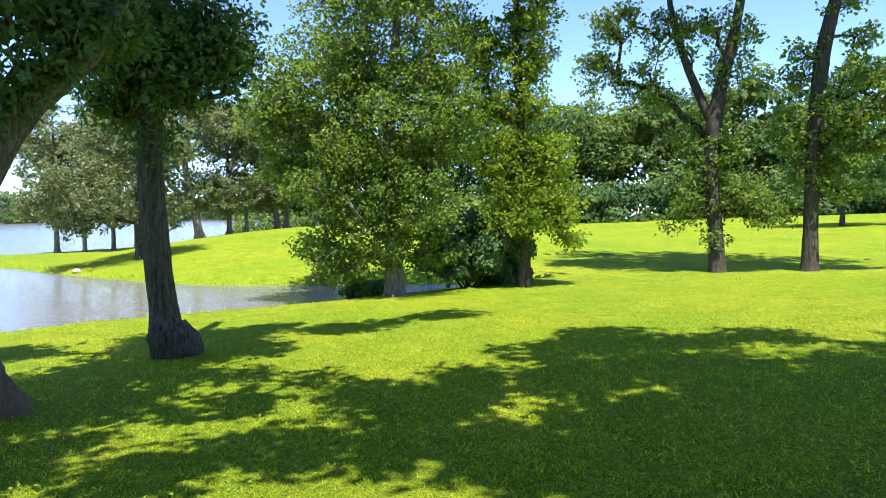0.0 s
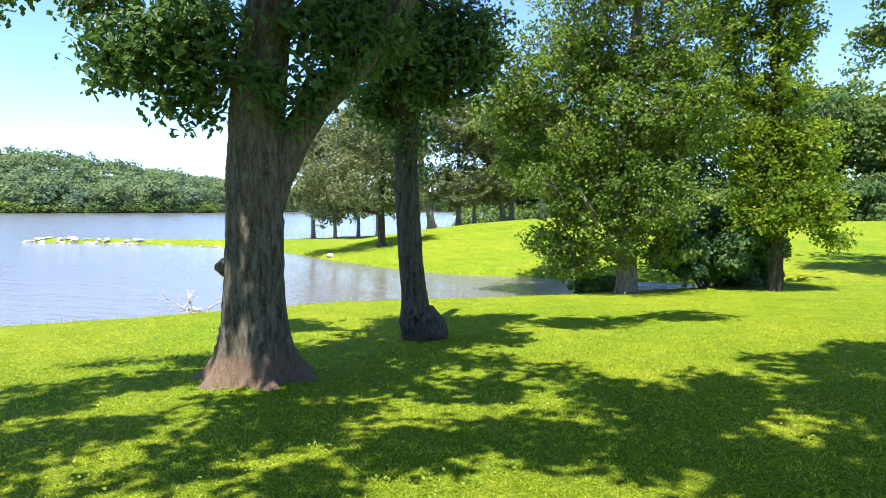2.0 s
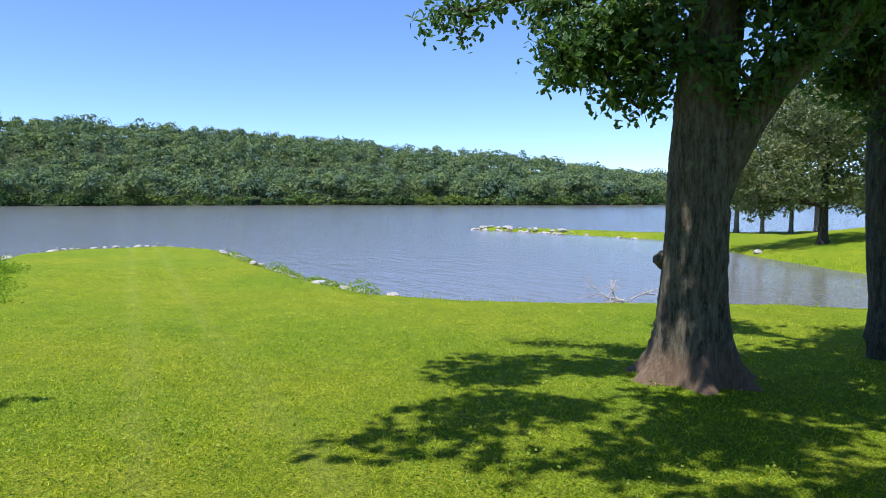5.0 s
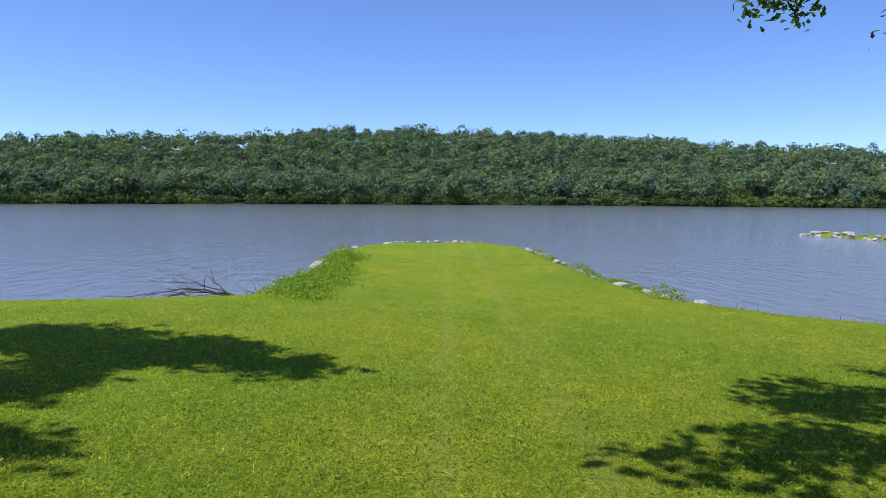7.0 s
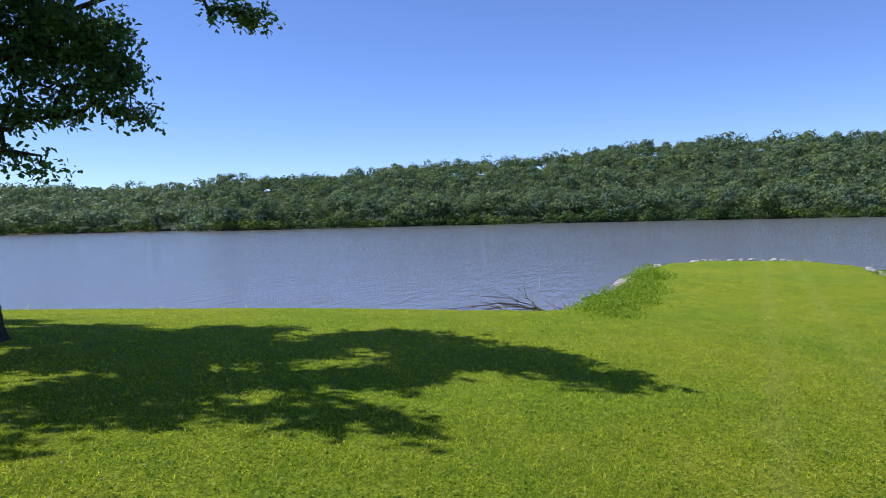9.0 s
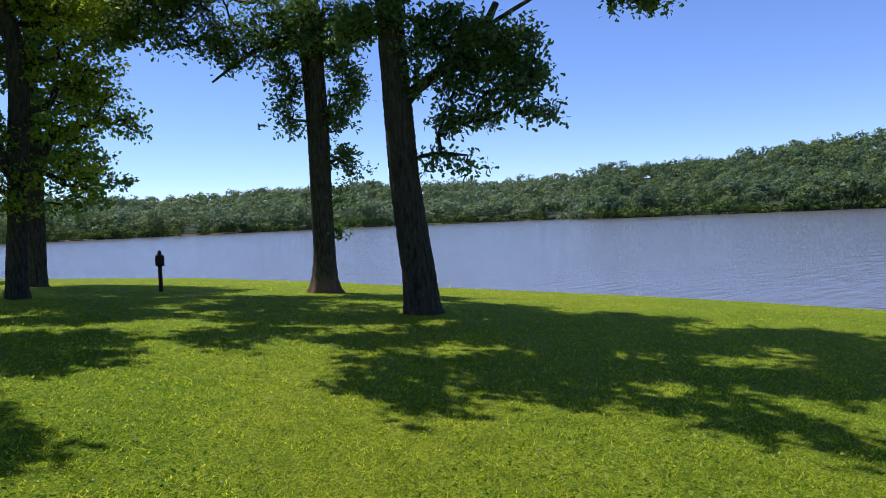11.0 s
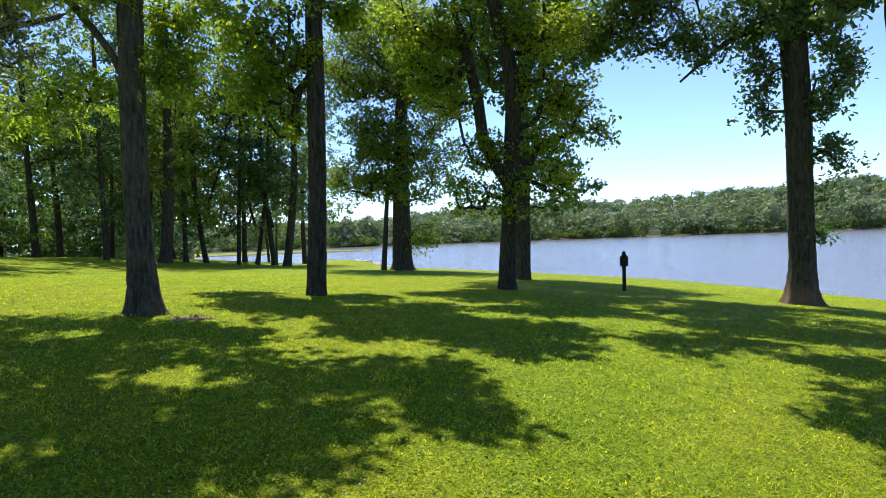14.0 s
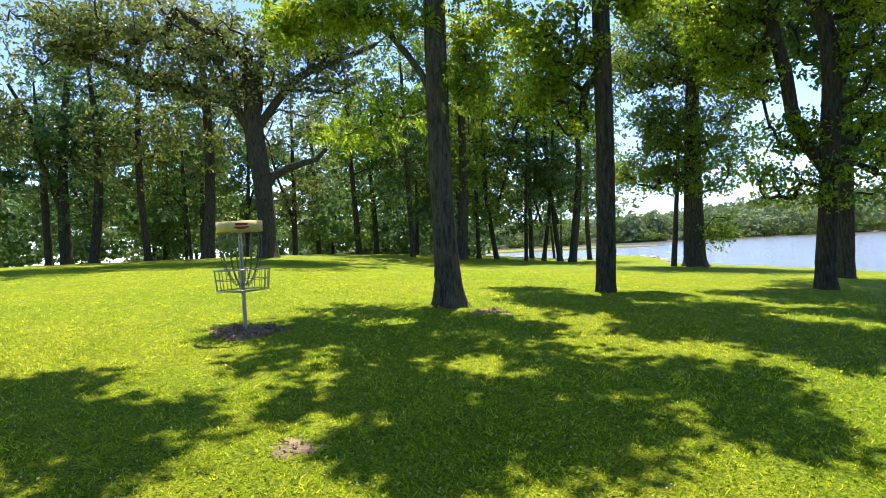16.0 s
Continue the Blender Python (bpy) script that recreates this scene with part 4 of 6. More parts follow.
tree("walnut_tree", "walnut with a tall bare straight trunk on the lawn", 1.75, -12.35, 10.5, 0.20,
     [(-0.63, 0, 4.35, 0.59, 0.55, 0.68), (-1.18, 0.2, 4.97, 0.45, 0.36, 0.35), (-0.93, 0.2, 3.61, 0.45, 0.41, 0.51), (-0.39, 0.4, 3.31, 0.24, 0.45, 0.56), (-0.27, -0.3, 5.0, 0.35, 0.28, 0.27), (0.64, 0.2, 5.28, 0.37, 0.29, 0.31)], 130, 60, WIDE, 0.09, 0.2, tuft=0.1, per_spray=8, first=4.0, seed=23, flare=0.45, bark=BARK_DARK, leaf_mat=LEAF_LIME, twig=0.006,
     course=[(0, 0.0, 0.18), (1.4, 0.06, 0.158), (2.4, 0.09, 0.153), (4.4, 0.12, 0.15), (5.4, 0.14, 0.147)], top=[(-1.5, 2.9, 7.8, 0.4, 0.7, 0.4), (-0.3, 1.2, 7.8, 0.6, 1.1, 0.4), (0.6, 2.9, 7.8, 0.4, 0.8, 0.4), (-0.9, 1.7, 7.8, 0.3, 0.8, 0.4), (0.8, 0.6, 7.8, 0.5, 1.3, 0.4), (1.3, 0.0, 7.8, 0.5, 1.0, 0.4), (1.5, 1.6, 7.8, 0.3, 0.7, 0.4), (1.8, -0.8, 7.8, 0.4, 0.8, 0.4), (2.2, -1.4, 7.8, 0.3, 0.3, 0.4), (2.2, 0.2, 7.8, 0.3, 0.3, 0.4), (2.8, -0.3, 7.8, 0.3, 0.3, 0.4), (0.4, -0.4, 7.8, 0.3, 0.3, 0.4)], top_clumps=300, top_spread=0.3, sides=36)
tree("walnut_tree", "walnut with ridged grey-brown bark and bright hanging leaves", 3.56, -9.21, 10.0, 0.21,
     [(-2.03, 0, 4.34, 0.38, 0.3, 0.25), (-1.45, 0, 4.37, 0.43, 0.34, 0.21), (-0.87, 0, 4.36, 0.43, 0.34, 0.18), (-0.42, 0, 4.22, 0.26, 0.21, 0.18), (-1.23, 0.8, 2.8, 0.4, 0.27, 0.14), (-1.41, 0.8, 2.98, 0.3, 0.24, 0.09), (-0.77, 0.8, 3.12, 0.4, 0.28, 0.15), (0.49, 0, 3.27, 0.25, 0.2, 0.25), (0.61, 0, 2.67, 0.18, 0.14, 0.1), (0.47, 0.2, 4.07, 0.23, 0.24, 0.3), (0.77, 0, 4.31, 0.33, 0.26, 0.2)], 60, 13, WALNUT, 0.34, 0.18, first=2.9, seed=24, flare=0.95, twig=0.005,
     bark=BARK_WALNUT, leaf_mat=LEAF_LIME, sides=44, course=[(0, 0.05, 0.2), (0.5, 0.04, 0.182), (1.3, 0.01, 0.168), (2.1, 0.0, 0.162), (3.0, 0.0, 0.158), (4.6, 0.02, 0.152)],
     limbs=[([(0.01, 0, 2.96), (-0.21, 0, 3.47), (-0.41, 0, 3.76), (-0.79, 0, 4.24), (-1.02, 0, 4.58)], 0.06, 0.035)], top=[(-0.4, -1.0, 7.6, 0.2, 0.2, 0.4), (-0.5, 2.5, 7.6, 0.3, 0.4, 0.4), (0.3, 2.5, 7.6, 0.3, 0.5, 0.4), (1.1, 2.2, 7.6, 0.3, 0.6, 0.4), (1.6, 1.5, 7.6, 0.3, 0.7, 0.4), (-1.2, 1.8, 7.6, 0.3, 0.3, 0.4), (-1.1, 1.0, 7.6, 0.3, 0.3, 0.4), (-0.2, 1.0, 7.6, 0.4, 0.4, 0.4), (0.7, 0.7, 7.6, 0.4, 0.3, 0.4), (1.5, 0.4, 7.6, 0.3, 0.3, 0.4), (-1.1, 0.2, 7.6, 0.3, 0.3, 0.4), (-0.0, 0.1, 7.6, 0.3, 0.3, 0.4), (2.1, -0.1, 7.6, 0.3, 0.4, 0.4), (1.6, -0.6, 7.6, 0.3, 0.3, 0.4), (2.5, -0.3, 7.6, 0.3, 0.4, 0.4), (3.1, -0.4, 7.6, 0.3, 0.3, 0.4), (0.4, -0.6, 7.6, 0.3, 0.3, 0.4), (1.0, -0.8, 7.6, 0.3, 0.3, 0.4), (0.0, -1.1, 7.6, 0.3, 0.3, 0.4), (0.7, -1.4, 7.6, 0.3, 0.3, 0.4), (1.3, -1.3, 7.6, 0.3, 0.3, 0.4), (1.7, -1.5, 7.6, 0.3, 0.3, 0.4), (0.2, -1.8, 7.6, 0.3, 0.3, 0.4), (0.6, -1.9, 7.6, 0.3, 0.3, 0.4), (0.5, -2.3, 7.6, 0.3, 0.3, 0.4), (1.0, -1.7, 7.6, 0.3, 0.3, 0.4), (1.4, -1.9, 7.6, 0.3, 0.3, 0.4), (2.6, -1.2, 7.6, 0.3, 0.3, 0.4), (2.9, -1.7, 7.6, 0.3, 0.3, 0.4), (3.0, -0.8, 7.6, 0.3, 0.3, 0.4)], top_clumps=380, top_spread=0.24)
tree("oak_tree", "huge old oak with wide crooked limbs at the wood's edge", 16.93, -22.55, 8.6, 0.46,
     [(-2.58, 0, 9.15, 2.82, 2.25, 1.31), (-5.27, 0, 8.84, 2.31, 1.84, 1.05), (-7.43, 0, 8.98, 2.04, 1.63, 1.25), (0.09, 0, 8.09, 2.66, 2.13, 1.34), (2.57, 0.3, 9.43, 2.15, 1.72, 1.39), (-1.06, -0.5, 6.53, 1.24, 0.99, 0.76), (1.48, 0, 6.48, 1.76, 1.41, 0.84), (3.4, 0, 7.69, 1.38, 1.11, 1.38), (-3.3, 0, 7.11, 1.23, 0.99, 0.63), (-4.52, 0, 7.54, 1.22, 0.97, 0.58)] + [(-5.0, 0, 9.6, 3.2, 3.0, 1.5), (3.9, 0, 10.2, 2.8, 2.6, 1.5)], 480, 62, WIDE, 0.155, 0.38, first=5.2, flare=0.7, seed=25, bark=BARK_DARK, leaf_mat=LEAF_GREY, twig=0.010, tuft=0.14, per_spray=7,
     course=[(0, 0.12, 0.4), (1.6, 0.14, 0.36), (3.2, 0.07, 0.36), (5.0, -0.14, 0.37), (6.1, -0.2, 0.32)],
     limbs=[([(-0.2, 0, 4.9), (-0.42, 0, 5.5), (-0.98, 0.1, 6.4), (-2.55, 0.2, 6.9), (-4.28, 0.1, 7.5), (-6.08, 0, 8.1), (-7.4, 0, 8.6)], 0.24, 0.09), ([(0.0, 0, 5.4), (0.21, 0, 5.7), (1.38, -0.2, 7.2), (2.2, -0.3, 7.7), (3.43, -0.3, 8.2), (4.86, -0.3, 8.8)], 0.2, 0.09),
            ([(-0.1, 0, 5.8), (0.06, 0.2, 6.4), (0.11, 0.2, 7.4), (0.44, 0.3, 9.2), (0.63, 0.3, 10.6)], 0.22, 0.11), ([(-0.7, 0, 6.0), (-1.1, 0.3, 7.4), (-1.9, 0.3, 8.8), (-2.4, 0.2, 10)], 0.18, 0.08),
            ([(0.1, 0, 2.9), (0.5, 0, 3.4), (1.08, -0.1, 3.7), (1.7, -0.1, 3.9), (2.28, -0.1, 4.05), (2.7, -0.1, 4.5)], 0.2, 0.09)])
tree("oak_tree", "spreading oak that shades the lawn", 6.8, 2.6, 8.5, 0.35, [(-0.5, 0, 7.2, 2.6, 2.6, 0.8), (0.5, 0.5, 8.4, 3.4, 3.2, 1.0)], 120, 90, SIMPLE, 0.2, 0.5, first=5.0, seed=26,
     top=[(-2.6, -5.7, 8.0, 0.18, 0.28, 0.4), (-3.4, -6.0, 8.0, 0.18, 0.18, 0.4), (-3.5, -4.8, 8.0, 0.18, 0.18, 0.4), (-1.4, -6.2, 8.0, 0.18, 0.18, 0.4), (-1.3, -5.8, 8.0, 0.18, 0.18, 0.4), (-5.6, -1.7, 8.0, 0.18, 0.38, 0.4), (-4.2, -1.3, 8.0, 0.38, 0.48, 0.4), (-4.1, -0.0, 8.0, 0.38, 0.38, 0.4), (-2.4, -2.3, 8.0, 0.68, 0.68, 0.4), (-2.5, -3.9, 8.0, 0.18, 0.18, 0.4), (-3.1, -4.9, 8.0, 0.18, 0.18, 0.4), (-0.9, -4.1, 8.0, 0.28, 0.28, 0.4), (-0.8, -3.2, 8.0, 0.58, 0.58, 0.4), (-1.2, -5.2, 8.0, 0.18, 0.18, 0.4), (-2.6, -5.7, 8.0, 0.18, 0.18, 0.4), (-1.3, -2.4, 8.0, 0.78, 0.78, 0.4), (-0.1, -4.1, 8.0, 0.3, 0.3, 0.5), (-0.4, -5.2, 8.0, 0.3, 0.3, 0.5), (-3.0, -1.9, 8.0, 0.5, 0.5, 0.5)] + [(-4.6, -3.3, 8.0, 0.5, 0.4, 0.4), (-4.6, -2.2, 8.0, 0.5, 0.4, 0.4), (-3.1, -2.8, 8.0, 0.4, 0.3, 0.4), (-1.5, -4.0, 8.0, 0.3, 0.3, 0.4), (-3.2, -3.7, 8.0, 0.4, 0.3, 0.4)] + [(0.1, -4.3, 8.0, 0.3, 0.3, 0.4), (0.3, -4.0, 8.0, 0.3, 0.3, 0.4), (0.4, -3.6, 8.0, 0.3, 0.3, 0.4), (-0.4, -2.6, 8.0, 0.4, 0.4, 0.4), (-0.2, -3.4, 8.0, 0.4, 0.3, 0.4), (-1.6, -0.9, 8.0, 0.5, 0.4, 0.4)], top_clumps=560, top_spread=0.345)
tree("oak_tree", "spreading oak that shades the lawn", 10.2, -4.4, 8.5, 0.3, [(1.5, -1.0, 8.0, 1.6, 1.6, 0.6)], 16, 90, SIMPLE, 0.2, 0.5, first=5.0, seed=27, top=[(4.6, -3.6, 8.2, 0.18, 0.18, 0.4), (5.1, -4.1, 8.2, 0.18, 0.18, 0.4), (4.7, -2.5, 8.2, 0.18, 0.18, 0.4), (4.6, -4.6, 8.2, 0.18, 0.18, 0.4)], top_clumps=56, top_spread=0.315)
tree("round_tree", "small round dark green tree in the field", 28.6, 51.0, 5.0, 0.2, [(0.5, 0, 5.2, 4.4, 3.6, 3.4)], 150, 60, LEAFLET, 0.36, 0.6, first=1.0, seed=28, bark=BARK_DARK, leaf_mat=LEAF_OAK)

def woods():
    rng = np.random.default_rng(40)
    spots = [(28.28, -22.52, 0.28), (26.5, -22.48, 0.22), (24.2, -23.5, 0.18), (20.6, -23.4, 0.27), (11.6, -31.2, 0.28), (7.0, -35.9, 0.22), (11.5, -33.6, 0.12), (10.8, -34.6, 0.14), (9.5, -35.8, 0.11), (8.9, -37.3, 0.12), (8.0, -37.6, 0.15), (13.4, -29.4, 0.12), (29.6, -22.6, 0.2)]
    tries = 0
    while len(spots) < 50 and tries < 3000:
        tries += 1
        az, d = radians(rng.uniform(186, 246)), rng.uniform(33, 56)
        x, y = -d * math.sin(az), d * math.cos(az)
        if all(math.hypot(x - a, y - b) > 2.3 for a, b, _ in spots) and (x > 9 or d > 35) and gz(x, y) > WATER + 0.3:
            spots.append((x, y, rng.uniform(0.09, 0.2)))
    for i, (x, y, r) in enumerate(spots):
        h = rng.uniform(9, 12)
        side = rng.choice([-1, 1])
        fork = [([(0, 0, 2.2), (0.3 * side, 0, 3.4), (0.9 * side, 0, 5.2), (1.2 * side, 0, 7.0), (2.0 * side, 0, 8.6)], r * 0.75, r * 0.3)] if rng.uniform() < 0.5 else ()
        tree("woodland_tree", "tall thin woodland tree with a bare lower trunk", x, y, h, r,
             [(0, 0, h * 0.8, 2.6, 2.6, 3.8), (rng.uniform(-0.8, 0.8), 0, rng.uniform(2.6, 4.8), 1.9, 1.9, 1.5), (rng.uniform(-1.2, 1.2), 0, rng.uniform(4.8, 6.4), 2.2, 2.2, 1.7)], 62, 78, LEAFLET, 0.21, 0.42, first=2.0, seed=100 + i, bark=BARK_DARK, limbs=fork, bend=rng.normal(0, 0.18),
             leaf_mat=(LEAF_WOOD, LEAF_GREEN, LEAF_WOOD, LEAF_GREY)[int(rng.integers(4))], flare=0.5, split=False, sides=12, lean=(rng.normal(0, 0.4), 0), group="woodland trees")


woods()


def peninsula():
    rng = np.random.default_rng(41)
    rows = [(-16.7, 41.8, 0.27, -1.6), (-26.2, 42.0, 0.15, 0), (-24.6, 42.4, 0.13, 0), (-23.0, 43.0, 0.14, 0), (-15.6, 44, 0.17, 0), (-14.6, 44.5, 0.14, 0), (-12.9, 46, 0.2, -0.8), (-12.4, 46.4, 0.2, 0.2), (-9.9, 45, 0.24, 0), (-20.5, 41.2, 0.16, 0)]
    for i, (x, y, r, ln) in enumerate(rows):
        h = rng.uniform(7.5, 9.5)
        tree("shore_tree", "grey-green tree on the grassy point across the inlet", x, y, h, r, [(ln * 0.8, 0, h * 0.76, 2.7, 2.6, 2.6), (0, 0, 3.0, 2.3, 2.1, 1.4)], 150, 70, LEAFLET, 0.24, 0.44, lean=(ln, 0), first=1.5,
             seed=200 + i, bark=BARK_PALE, leaf_mat=LEAF_GREY, split=False, sides=12, group="trees on the point")

    tree("shore_tree", "broad low-skirted tree on the grassy point's tip", -15.5, 31.6, 8.0, 0.2, [(-1.5, -1.0, 3.4, 2.8, 2.0, 1.5), (0, 0, 5.6, 2.8, 2.6, 2.4), (-2.6, -0.8, 2.0, 1.2, 1.0, 0.7), (1.2, 0, 2.4, 1.2, 1.0, 0.9)],
         230, 75, LEAFLET, 0.2, 0.4, first=1.2, seed=215, bark=BARK_DARK, leaf_mat=LEAF_GREY, split=False, sides=12, group="trees on the point")


peninsula()


def crown_cloud(rng, spots, count, size, lobes=8, rough=0.42):
    """Leafy crowns round each spot (x, y, z, radius, height): every crown a heap of smaller leafy boughs, each of many small three-cornered leaf clumps."""
    n = len(spots)
    rad = np.stack([spots[:, 3], spots[:, 3], spots[:, 4]], -1)
    c = rng.standard_normal((n, lobes, 3))
    c[:, :, 2] = np.abs(c[:, :, 2]) - 0.35
    c /= np.linalg.norm(c, axis=2)[:, :, None]
    c *= rng.uniform(0.45, 0.72, (n, lobes, 1))
    br = rng.uniform(0.3, 0.5, (n, lobes))
    which = rng.integers(0, lobes, (n, count))
    row = np.arange(n)[:, None]
    u = rng.standard_normal((n, count, 3))
    u[:, :, 2] = np.abs(u[:, :, 2]) - 0.3
    u /= np.linalg.norm(u, axis=2)[:, :, None]
    k = br[row, which] * rng.uniform(0.75, 1.12, (n, count))
    p = (spots[:, None, :3] + (c[row, which] + u * k[:, :, None] * [1, 1, 0.75]) * rad[:, None]).reshape(-1, 3)
    nrm = u.reshape(-1, 3) + rng.normal(0, rough, (n * count, 3)) + [0, 0, 0.2]
    nrm /= np.linalg.norm(nrm, axis=1)[:, None]
    a = np.cross(nrm, rng.standard_normal(nrm.shape))
    a /= np.linalg.norm(a, axis=1)[:, None] + 1e-9
    R = np.stack([a, np.cross(nrm, a), nrm], -1)
    tv = np.array([(-0.5, -0.42, 0.0), (0.62, -0.1, 0.06), (-0.2, 0.58, -0.05)])
    sz = size * rng.uniform(0.5, 1.35, len(p)) * np.repeat(spots[:, 3] / spots[:, 3].mean(), count)
    v = np.einsum("nij,kj->nki", R, tv) * sz[:, None, None] + p[:, None]
    return v.reshape(-1, 3), np.arange(len(p) * 3).reshape(-1, 3)


def forest(name, label, rng, data, count, size, mat):
    """Crowns with a leafy skin and larger leaf masses inside, so that a stand is dense."""
    inner = data.copy()
    inner[:, 3:] *= 0.74
    inner[:, 2] -= data[:, 4] * 0.1
    pieces = [crown_cloud(rng, data, count, size, 7, 0.13), crown_cloud(rng, inner, count // 3, size * 1.3, 7, 0.13)]
    tagged(new(name, mesh_from(name, *joined(pieces), mat)), label, "forest", kind="stuff")


def far_hills():
    rng = np.random.default_rng(42)
    spots = []
    for row in range(18):
        az = 14.0
        while az < 206:
            d = far_shore(az) + 12 + 11.2 * row + rng.uniform(-4.5, 4.5)
            az += math.degrees(11.0 / d) * rng.uniform(0.7, 1.3)
            a = radians(az)
            spots.append((-d * math.sin(a), d * math.cos(a), rng.uniform(4.6, 7.4), 1))
    for k in range(500):
        az = rng.uniform(30, 206)
        a, d = radians(az), far_shore(az) + rng.uniform(110, 212)
        spots.append((-d * math.sin(a), d * math.cos(a), rng.uniform(4.5, 6.5), 2))
    for k in range(700):
        az = rng.uniform(14, 206)
        a, d = radians(az), far_shore(az) + rng.uniform(-1.0, 5)
        spots.append((-d * math.sin(a), d * math.cos(a), rng.uniform(1.8, 4.2), 0))
    for k in range(620):
        az = rng.uniform(14, 206)
        a, d = radians(az), far_shore(az) + rng.uniform(1, 22)
        spots.append((-d * math.sin(a), d * math.cos(a), rng.uniform(3.6, 6.2), 3))
    s = np.array(spots)
    z = ground_z(s[:, 0], s[:, 1])
    lift = rng.uniform(0, 3.0, len(s)) ** 1.2
    hgt = s[:, 2] * rng.uniform(0.8, 1.1, len(s)) + np.where(s[:, 3] == 1, lift * 0.5, 0)
    data = np.stack([s[:, 0], s[:, 1], z + np.where(s[:, 3] == 3, rng.uniform(2.5, 9.5, len(s)), np.where(s[:, 3] == 1, hgt * 0.48 + lift * 0.45, hgt * 0.35)), s[:, 2], hgt], -1)
    low = s[:, 3] == 0
    forest("shore_scrub", "light green scrub along the far shore", rng, data[low], 110, 0.6, LEAF_SCRUB)
    data = data[~low]
    # the hills' haze is only in these two leaf colours, split by direction
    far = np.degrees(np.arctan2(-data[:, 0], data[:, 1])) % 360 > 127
    forest("hill_forest", "dense deciduous forest covering the hill across the lake", rng, data[~far], 160, 0.95, LEAF_FAR_HAZED)
    forest("hill_forest", "deciduous forest on the low far hills, leaves coloured pale with haze", rng, data[far], 95, 1.25, LEAF_HAZE_TINTED)


far_hills()


def field_woods():
    rng = np.random.default_rng(43)
    s = []
    for _ in range(340):
        a, d = radians(rng.uniform(314, 377)), rng.uniform(92, 108)
        s.append((-d * math.sin(a), d * math.cos(a), rng.uniform(3.0, 5.0), rng.uniform(3.0, 5)))
    s = np.array(s)
    z = ground_z(s[:, 0], s[:, 1])
    data = np.stack([s[:, 0], s[:, 1], z + s[:, 3] * 0.9 + 13.0 * rng.uniform(0, 1, len(s)), s[:, 2], s[:, 3]], -1)
    s = []
    for _ in range(350):
        a, d = radians(rng.uniform(312, 379)), rng.uniform(84, 96)
        s.append((-d * math.sin(a), d * math.cos(a), rng.uniform(2.6, 4.0), rng.uniform(2.0, 3.6)))
    low = np.array(s)
    low = np.stack([low[:, 0], low[:, 1], ground_z(low[:, 0], low[:, 1]) + rng.uniform(-0.5, 4.0, len(low)), low[:, 2], low[:, 3]], -1)
    forest("field_woods", "mixed green wood along the far edge of the field", rng, np.concatenate([data, low]), 290, 0.43, LEAF_SCRUB)


field_woods()


def understory():
    rng = np.random.default_rng(44)
    s = []
    for _ in range(400):
        a, d = radians(rng.uniform(199, 266)), rng.uniform(42, 64)
        s.append((-d * math.sin(a), d * math.cos(a), rng.uniform(0.9, 2.2), rng.uniform(0.8, 2.2)))
    s = np.array(s)
    z = ground_z(s[:, 0], s[:, 1])
    data = np.stack([s[:, 0], s[:, 1], z + s[:, 3] * rng.uniform(0.1, 2.5, len(s)), s[:, 2], s[:, 3]], -1)
    ob = new("undergrowth", mesh_from("undergrowth", *crown_cloud(rng, data, 300, 0.21), LEAF_WOOD))
    tagged(ob, "green undergrowth between the trunks at the back of the wood", "undergrowth", kind="stuff")
    s = []
    for _ in range(240):
        a, d = radians(rng.uniform(197, 268)), rng.uniform(58, 84)
        s.append((-d * math.sin(a), d * math.cos(a), rng.uniform(1.8, 3.4), rng.uniform(1.8, 3.4)))
    s = np.array(s)
    z = ground_z(s[:, 0], s[:, 1])
    data = np.stack([s[:, 0], s[:, 1], z + rng.uniform(2.5, 13, len(s)), s[:, 2], s[:, 3]], -1)
    ob = new("back_of_the_wood", mesh_from("back_of_the_wood", *crown_cloud(rng, data, 480, 0.36), LEAF_WOOD))
    tagged(ob, "leafy crowns deep in the wood with sky between them", "forest", kind="stuff")


understory()


